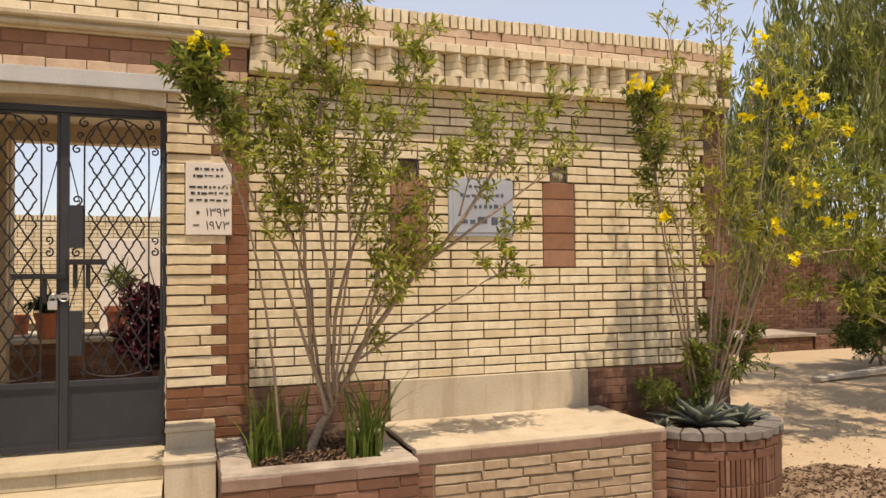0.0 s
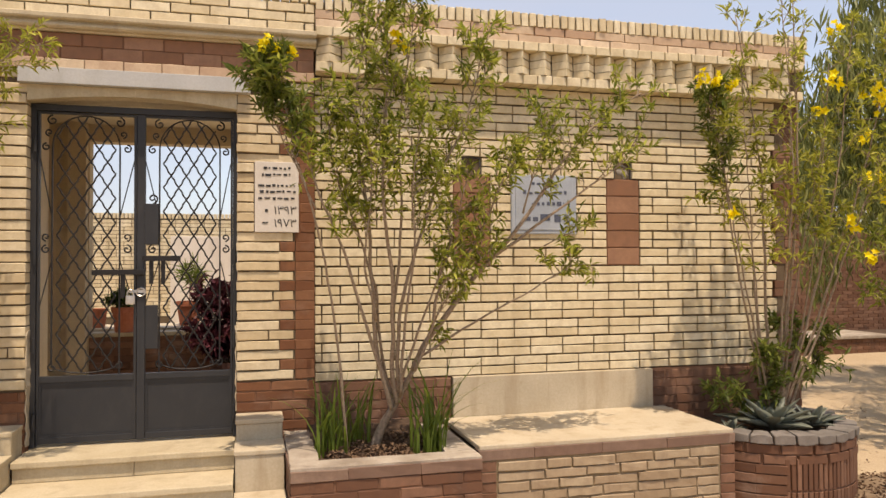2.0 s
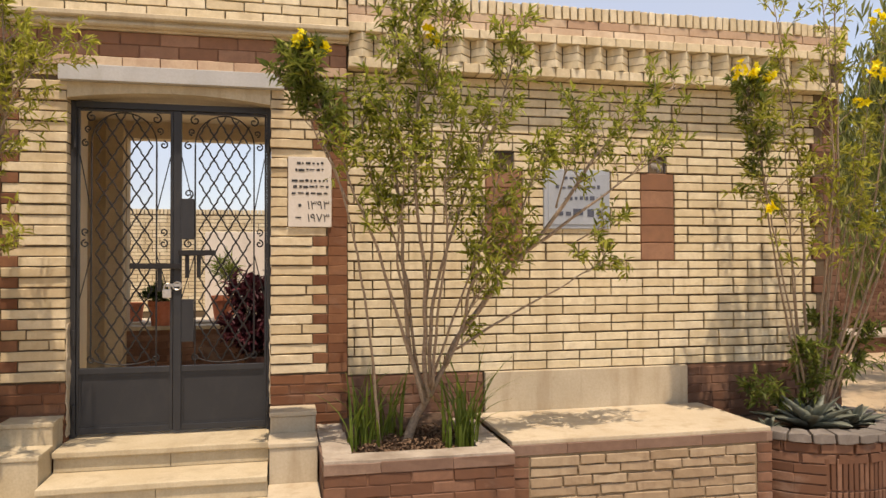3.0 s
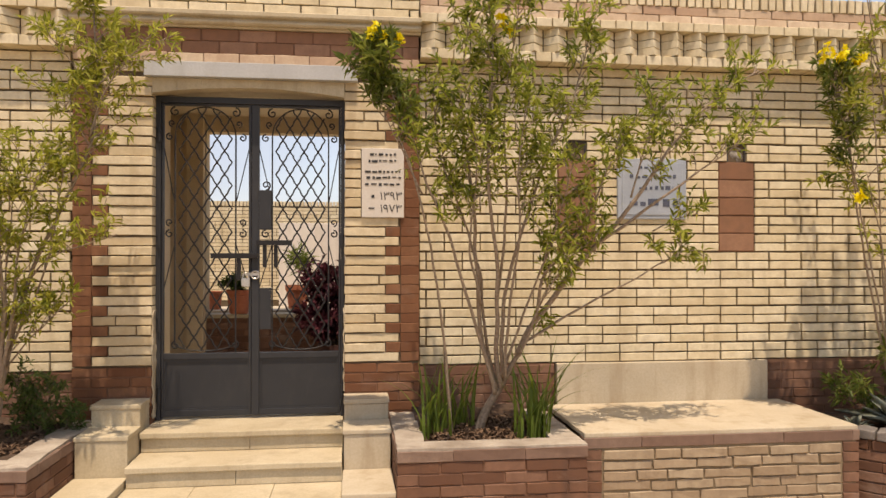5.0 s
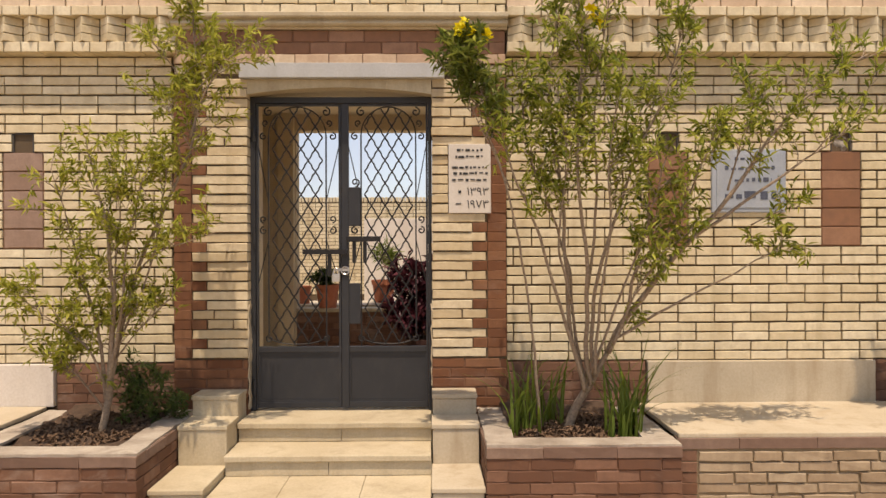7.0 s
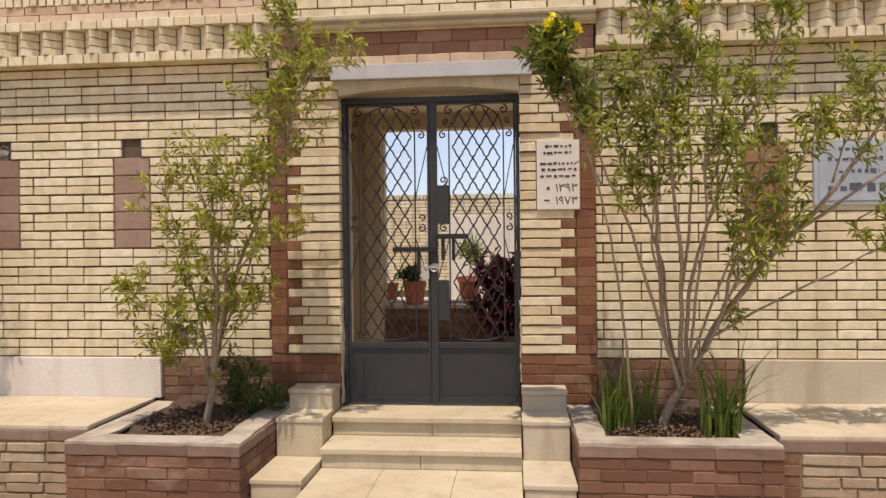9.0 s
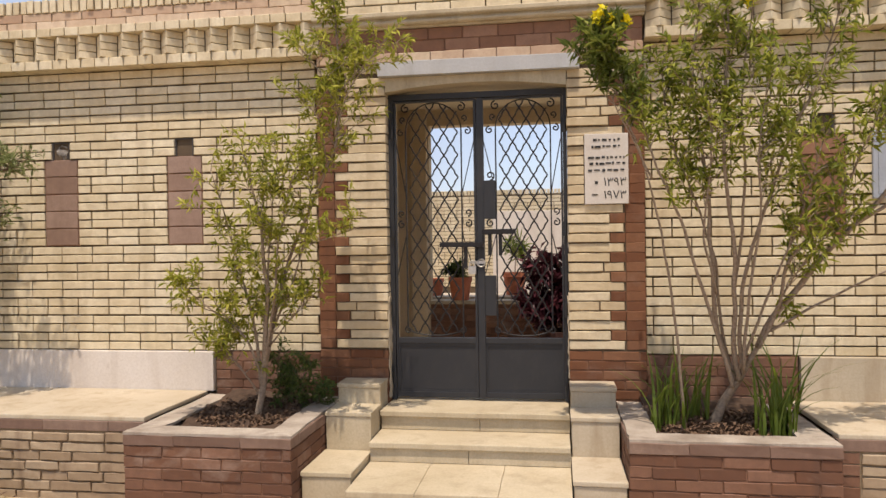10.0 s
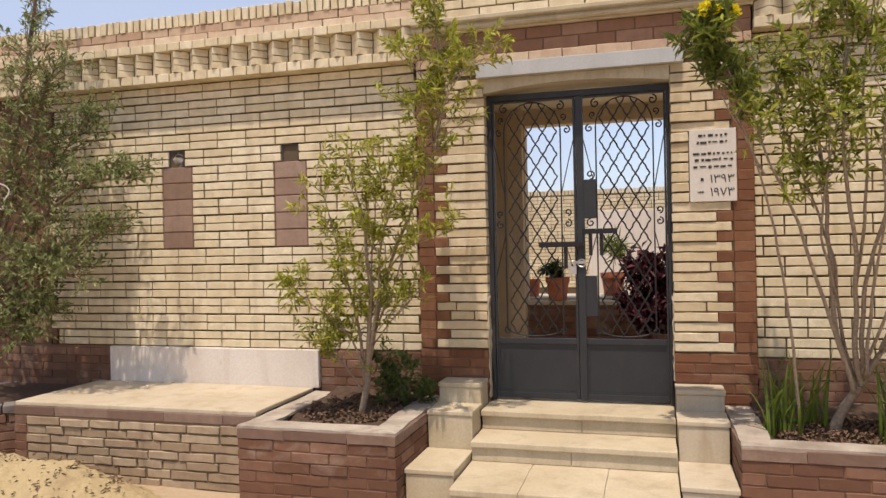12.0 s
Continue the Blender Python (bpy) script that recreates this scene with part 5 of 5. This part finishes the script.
# olive-like tree before the far end of the wall
shrub("olive_tree", "grey-green olive tree with dense small leaves before the wall", 17, [
    (P(-0.45, (-4.85, 0.30), (-4.77, 0.74), (-4.67, 1.60), (-4.45, 2.35), (-4.24, 3.20), (-4.10, 4.00)), 0.05, 0.3, 100),
    (P(-0.45, (-4.72, 1.17), (-4.29, 1.76), (-3.76, 2.13), (-3.25, 2.19), dy=-0.05), 0.022, 0.3, 80),
    (P(-0.45, (-4.72, 0.96), (-4.40, 1.33), (-3.92, 1.60), (-3.38, 1.81), dy=-0.1), 0.018, 0.25, 80),
    (P(-0.45, (-4.61, 1.60), (-4.13, 2.24), (-3.70, 2.69), dy=0.05), 0.018, 0.25, 70),
    (P(-0.45, (-4.61, 1.60), (-4.19, 2.56), (-3.89, 3.09), dy=-0.1), 0.016, 0.25, 60),
    (P(-0.45, (-4.72, 0.85), (-4.40, 1.12), (-4.03, 1.17), dy=-0.1), 0.014, 0.3, 60),
    (P(-0.45, (-4.72, 0.85), (-4.51, 1.06), (-4.24, 0.94), dy=-0.2), 0.012, 0.3, 40),
    (P(-0.45, (-4.72, 1.17), (-4.19, 1.49), (-3.65, 1.44), dy=-0.15), 0.014, 0.35, 60),
    (P(-0.45, (-4.72, 1.81), (-4.93, 2.67), (-5.15, 3.63), dy=-0.1), 0.02, 0.2, 55),
    (P(-0.5, (-4.72, 1.38), (-5.25, 2.03), (-5.57, 2.77)), 0.02, 0.2, 45),
], 0.36, 0.052, 10, OLIVE, BARKDARK, category="tree", wide=0.34)


def strap_clump(x, y, z, n, height, seed):
    r = random.Random(seed)
    ob = thing("strap_leaf_clump", (x, y, z), "clump of green strap-leaved plants in the planter", "plant", "strap-leaved clumps")
    for _ in range(n):
        a, l, lean = r.uniform(0, math.tau), height * r.uniform(0.5, 1.15), r.uniform(0.05, 0.62)
        bx, by = x + r.uniform(-0.1, 0.1), y + r.uniform(-0.09, 0.09)
        bm, prev = bmesh.new(), None
        side = Vector((-math.sin(a), math.cos(a), 0))
        for k in range(7):
            t = k / 6
            out = lean * l * (t ** 2) * 1.2
            p = Vector((bx + math.cos(a) * out, by + math.sin(a) * out, z + l * (t - 0.28 * lean * 2 * t ** 3)))
            w = 0.0105 * (1 - t ** 2 * 0.95)
            fold = Vector((math.cos(a), math.sin(a), 0)) * w * 0.5
            row = [bm.verts.new(p - side * w), bm.verts.new(p + fold), bm.verts.new(p + side * w)]
            if prev:
                for q in range(2):
                    bm.faces.new((prev[q], prev[q + 1], row[q + 1], row[q]))
            prev = row
        part("leaf", bm, GRASSLEAF, ob)


strap_clump(1.20, -0.55, 0.47, 30, 0.58, 1)
strap_clump(1.36, -0.46, 0.47, 16, 0.52, 2)
strap_clump(1.78, -0.66, 0.47, 40, 0.66, 4)


def succulent(x, y, z, size, n, seed):
    r = random.Random(seed)
    ob = thing("agave", (x, y, z), "grey-green agave with pointed fleshy leaves in the planter", "plant", "agaves")
    for k in range(n):
        a = k * 2.4
        lift = 0.25 + 0.85 * k / n
        bm, prev = bmesh.new(), None
        l = size * r.uniform(0.8, 1.15) * (1 - 0.25 * k / n)
        for j in range(6):
            t = j / 5
            w = l * 0.17 * math.sin(math.pi * min(0.97, 0.18 + 0.8 * t)) + 0.002
            p = Vector((x + math.cos(a) * l * t * math.cos(lift), y + math.sin(a) * l * t * math.cos(lift), z + 0.02 + l * (math.sin(lift) * t - 0.12 * t * t)))
            s = Vector((-math.sin(a), math.cos(a), 0)) * w
            row = [bm.verts.new(p - s + Vector((0, 0, w * 0.4))), bm.verts.new(p - Vector((0, 0, w * 0.3))), bm.verts.new(p + s + Vector((0, 0, w * 0.4))), bm.verts.new(p + Vector((0, 0, w * 0.12)))]
            if prev:
                for q in range(4):
                    bm.faces.new((prev[q], prev[(q + 1) % 4], row[(q + 1) % 4], row[q]))
            prev = row
        part("leaf", bm, AGAVE, ob, smooth=True)


succulent(4.36, -0.56, 0.44, 0.38, 22, 1)
succulent(4.68, -0.60, 0.44, 0.27, 16, 2)
succulent(4.06, -0.52, 0.43, 0.17, 10, 3)


def weeping_tree(x, y, seed, height, radius, label, count=5200):
    """Fine drooping foliage hung from arching limbs."""
    r = random.Random(seed)
    ob = thing("weeping_tree", (x, y, 0), label, "tree", "trees beyond the wall")
    part("trunk", tube(bmesh.new(), smooth_line([(x, y, -0.1), (x + 0.1, y, height * 0.3), (x - 0.05, y + 0.1, height * 0.6), (x, y, height * 0.92)], 6), [0.16 * (1 - 0.85 * i / 18) for i in range(19)], 9), BARKDARK, ob, smooth=True)
    leaves = []
    for k in range(34):
        z0 = height * r.uniform(0.3, 0.92)
        a = r.uniform(0, math.tau)
        l = radius * r.uniform(0.5, 1.1)
        pts = [(x, y, z0), (x + math.cos(a) * l * 0.4, y + math.sin(a) * l * 0.4, z0 + l * 0.35), (x + math.cos(a) * l * 0.8, y + math.sin(a) * l * 0.8, z0 + l * 0.3),
               (x + math.cos(a) * l, y + math.sin(a) * l, z0 + l * 0.02)]
        line = smooth_line(pts, 5)
        part("limb", tube(bmesh.new(), line, [0.014 * (1 - 0.9 * i / (len(line) - 1)) for i in range(len(line))], 5), BARKDARK, ob, smooth=True)
        for _ in range(count // 34):
            i = r.randrange(3, len(line) - 1)
            p = line[i].lerp(line[i + 1], r.random()) + rand_dir(r) * r.uniform(0.02, 0.35)
            hang = r.uniform(0.0, 0.9)
            p.z -= hang
            d = (Vector((0, 0, -1)) + rand_dir(r) * 0.45).normalized()
            leaves.append((p, d, r.uniform(0.12, 0.26), rand_dir(r)))
    tagged(under(new("crown", leaf_mesh("crown", leaves, NEEDLE, wide=0.15)), ob), kind="stuff")


weeping_tree(9.5, 1.7, 21, 5.8, 2.9, "weeping grey-green tree with fine hanging foliage", 27000)
weeping_tree(13.6, 8.9, 22, 5.6, 2.4, "dark weeping tree with hanging foliage over a path", 22000)
weeping_tree(9.6, 8.6, 23, 6.2, 2.4, "tall weeping tree with thin hanging foliage", 14000)


# ---- far side: red brick wall with a low bench, plank, litter ----
def beyond():
    wall = solid("garden_wall", boxes((8.6, 22.0, 7.36, 7.7, -0.1, 2.3)), REDMORTAR, "dark red brick garden wall under trees", "wall", kind="structure")
    rows = []
    for i in range(33):
        rows += course(9.5, 17.0, 0.02 + i * 0.068, 0.2485, 0.057, 7.346, 0.05, 0.124 * (i % 2))
    lay(wall, rows, RED, most=60, mid=(11.5, 7.3, 1.0))
    ob = thing("garden_bench", (11.6, 6.7, 0), "low red brick bench with a pale top by the garden wall", "bench")
    part("body", boxes((9.6, 12.3, 6.2, 7.3, -0.05, 0.27)), REDMORTAR, ob)
    part("seat", roughen(boxes((9.55, 12.35, 6.15, 7.3, 0.27, 0.33), bevel=0.01), 0.005), CAP, ob)
    lay(ob, [r for i in range(4) for r in course(9.6, 12.3, 0.002 + i * 0.066, 0.2485, 0.057, 6.188, 0.05, 0.124 * (i % 2))], RED, most=80)
    ob = thing("garden_planter", (14.4, 6.7, 0), "low red brick planter with dark soil by the garden wall", "planter")
    part("body", boxes((12.37, 17.0, 6.2, 7.3, -0.05, 0.28)), REDMORTAR, ob)
    part("soil", roughen(boxes((12.45, 16.9, 6.28, 7.3, 0.27, 0.31)), 0.02, 5, 6), SOIL, ob)
    lay(ob, [r for i in range(4) for r in course(12.37, 17.0, 0.002 + i * 0.068, 0.2485, 0.057, 6.188, 0.05, 0.124 * (i % 2))], RED, most=70)
    bm = boxes((0, 2.9, -0.07, 0.07, 0, 0.06), bevel=0.008)
    bmesh.ops.transform(bm, matrix=pose(9.1, 3.0, 0.02, 0, -1, 9), verts=bm.verts)
    solid("plank", bm, WOODGREY, "weathered grey plank lying on the sand", "plank")


beyond()
shrub("low_shrub", "dark green bush in the shade beside a weathered plank", 61, [
    (P(4.0, (11.5, 0.0), (11.3, 0.6), (10.9, 1.2)), 0.02, 0.15, 70),
    (P(4.1, (11.6, 0.0), (11.7, 0.8), (11.6, 1.7)), 0.02, 0.15, 80),
    (P(3.9, (11.5, 0.0), (12.2, 0.6), (12.7, 1.2)), 0.02, 0.15, 70),
    (P(4.3, (11.6, 0.0), (12.4, 0.9), (12.8, 2.0)), 0.02, 0.15, 80),
    (P(3.8, (11.5, 0.0), (11.0, 0.3), (10.6, 0.45)), 0.015, 0.2, 40)], 0.5, 0.10, 16, LEAFDARK, BARKDARK, wide=0.3)


def litter(name, label, cx, cy, rx, ry, n, seed, base, size=0.03, lift=0.04):
    r = random.Random(seed)
    rows = []
    for _ in range(n):
        a, q = r.uniform(0, math.tau), math.sqrt(r.random())
        x, y = cx + math.cos(a) * q * rx, cy + math.sin(a) * q * ry
        z = base(x, y) + r.uniform(0.003, lift) * (1 - q * 0.6)
        d = rand_dir(r)
        d.z *= 0.35
        rows.append((Vector((x, y, z)), d.normalized(), size * r.uniform(0.5, 1.5), Vector((r.uniform(-.4, .4), r.uniform(-.4, .4), 1))))
    tagged(new(name, leaf_mesh(name, rows, DEBRIS, 0.4, 0.5)), label, "leaf litter", kind="stuff")


def dirt_height(x, y):
    q = ((x - 5.35) / 0.95) ** 2 + ((y + 1.0) / 0.62) ** 2 + 0.5 * noise.noise(Vector((x * 3.1, y * 3.1, 4)))
    return ground_height(x, y) - 0.02 + 0.085 * max(0.0, 1 - max(0.0, q)) ** 0.7 * (1 + 0.5 * noise.noise(Vector((x * 8, y * 8, 1)))) + 0.012 * noise.noise(Vector((x * 30, y * 30, 2)))


def dirt_mound():
    bm = bmesh.new()
    bmesh.ops.create_grid(bm, x_segments=110, y_segments=80, size=0.5)
    for v in bm.verts:
        x, y = 5.35 + v.co.x * 2.6, -1.0 + v.co.y * 1.8
        v.co = Vector((x, y, dirt_height(x, y)))
    solid("dirt_mound", bm, DIRT, "low mound of brown dirt and dry litter on the sand", "dirt", kind="stuff", smooth=True)


dirt_mound()
litter("leaf_litter", "dry brown leaf litter on the dirt by the planter", 5.30, -1.00, 0.80, 0.52, 1500, 1, dirt_height, 0.034, 0.02)
litter("leaf_litter", "dry leaves scattered on the sandy ground", 7.0, 0.6, 2.4, 1.5, 900, 2, ground_height, 0.022, 0.01)
litter("leaf_litter", "dry leaves on the dark soil of the planter", 1.50, -0.55, 0.36, 0.30, 1300, 3, soil_height, 0.04, 0.03)
litter("leaf_litter", "dry leaves on the dark soil of the planter", -1.50, -0.50, 0.34, 0.30, 1200, 4, soil_height, 0.035, 0.02)


def wire_loop():
    c = Vector((-4.36, -0.63, 2.08))
    pts = [c + Vector((0.06 * math.cos(a) * (1 + 0.2 * math.sin(2 * a)), 0.02 * math.sin(3 * a), 0.10 * math.sin(a))) for a in [math.tau * i / 26 - 0.4 for i in range(25)]]
    solid("wire_loop", tube(bmesh.new(), pts, 0.005, 6), SIGN, "loop of white cable hung in the olive tree", "cable", smooth=True)


wire_loop()


def heap_height(x, y):
    u, w = (x + 3.75) / 1.25, (y + 1.32) / 0.42
    rise = max(0.0, 1 - abs(u) ** 2.2) * max(0.0, 1 - w * w) * (0.27 if u < 0 else 0.27 - 0.16 * u)
    lumps = 0.02 * noise.noise(Vector((x * 9, y * 9, 2))) + 0.03 * max(0.0, noise.noise(Vector((x * 16, y * 16, 5)))) + 0.008 * noise.noise(Vector((x * 50, y * 50, 7)))
    return ground_height(x, y) - 0.02 + rise * (1 + 0.35 * noise.noise(Vector((x * 3, y * 3, 0)))) + lumps


def sand_heap():
    bm = bmesh.new()
    bmesh.ops.create_grid(bm, x_segments=150, y_segments=60, size=0.5)
    for v in bm.verts:
        x, y = -3.75 + v.co.x * 2.5, -1.32 + v.co.y * 0.84
        v.co = Vector((x, y, heap_height(x, y)))
    solid("sand_heap", bm, PALESAND, "heap of pale yellow sand before the brick bench", "sand heap", kind="stuff", smooth=True)
    r = random.Random(55)
    rows = []
    for _ in range(700):
        x, y = r.triangular(-4.3, -2.4, -3.0), r.uniform(-1.68, -1.05)
        if noise.noise(Vector((x * 4, y * 4, 9))) < 0.05 and r.random() < 0.8:
            continue
        d = rand_dir(r)
        d.z *= 0.35
        rows.append((Vector((x, y, max(heap_height(x, y), ground_height(x, y)) + r.uniform(0.002, 0.02))), d.normalized(), r.uniform(0.015, 0.05), Vector((r.uniform(-.4, .4), r.uniform(-.4, .4), 1))))
    tagged(new("leaf_litter", leaf_mesh("leaf_litter", rows, DEBRIS, 0.4, 0.4)), "dry twigs and leaves strewn on the sand heap", "leaf litter", kind="stuff")


sand_heap()


# ---- pots and plants in the porch and courtyard ----
def pot(x, y, z, r0, h, label, clay, group=""):
    ob = thing("flower_pot", (x, y, z), label, "flower pot", group)
    bm = bmesh.new()
    prof = [(0.0, 0.0), (0.72, 0.0), (0.92, 0.78), (1.0, 0.8), (1.02, 1.0), (0.9, 1.0), (0.86, 0.86), (0.0, 0.84)]
    n = 24
    rings = [[bm.verts.new((x + math.cos(k * math.tau / n) * q * r0, y + math.sin(k * math.tau / n) * q * r0, z + w * h)) for k in range(n)] for q, w in prof[1:-1]]
    for u, w in zip(rings, rings[1:]):
        for k in range(n):
            bm.faces.new((u[k], u[(k + 1) % n], w[(k + 1) % n], w[k]))
    bm.faces.new(rings[0][::-1])
    bm.faces.new(rings[-1])
    part("pot", bm, clay, ob)
    return ob


pot(-0.84, 3.3, 1.02, 0.085, 0.20, "small terracotta pot on the courtyard wall", TERRACOTTA)
pot(0.06, 3.4, 1.02, 0.14, 0.26, "terracotta pot with a small palm on the courtyard wall", TERRACOTTA)
pot(-0.464, 2.53, 1.03, 0.125, 0.24, "terracotta pot with a dark plant on the parapet ledge", TERRACOTTA)
shrub("potted_palm", "small green palm in a terracotta pot", 41, [(P(3.4, (0.06, 1.24), (0.07, 1.4), (0.09, 1.52)), 0.008, 0.5, 16)], 0.2, 0.14, 8, GRASSLEAF, BARK, category="plant", wide=0.1)
shrub("potted_plant", "dark green plant in a terracotta pot", 42, [(P(2.53, (-0.464, 1.22), (-0.47, 1.30), (-0.49, 1.38)), 0.008, 0.1, 20), (P(2.53, (-0.464, 1.22), (-0.53, 1.28), (-0.57, 1.31)), 0.006, 0.1, 12)], 0.12, 0.06, 12, LEAFDARK, BARK, category="plant")
# pot added under the plant; its dark colour stands in for shade
pot(0.58, 1.5, 0.478, 0.2, 0.36, "added clay pot, coloured as in shade, under a burgundy plant in the porch", SHADEDPOT)
shrub("burgundy_plant", "bushy burgundy-leaved plant standing in the porch", 43, [
    (P(1.5, (0.55, 0.8), (0.5, 1.0), (0.42, 1.25), (0.40, 1.4)), 0.012, 0.1, 36), (P(1.5, (0.58, 0.8), (0.62, 1.1), (0.62, 1.42)), 0.012, 0.1, 40),
    (P(1.5, (0.6, 0.8), (0.75, 1.05), (0.82, 1.35)), 0.012, 0.1, 36), (P(1.45, (0.56, 0.8), (0.42, 0.92), (0.34, 1.02)), 0.01, 0.1, 30)], 0.22, 0.09, 12, BURGUNDY, BARKDARK, category="plant", wide=0.4)
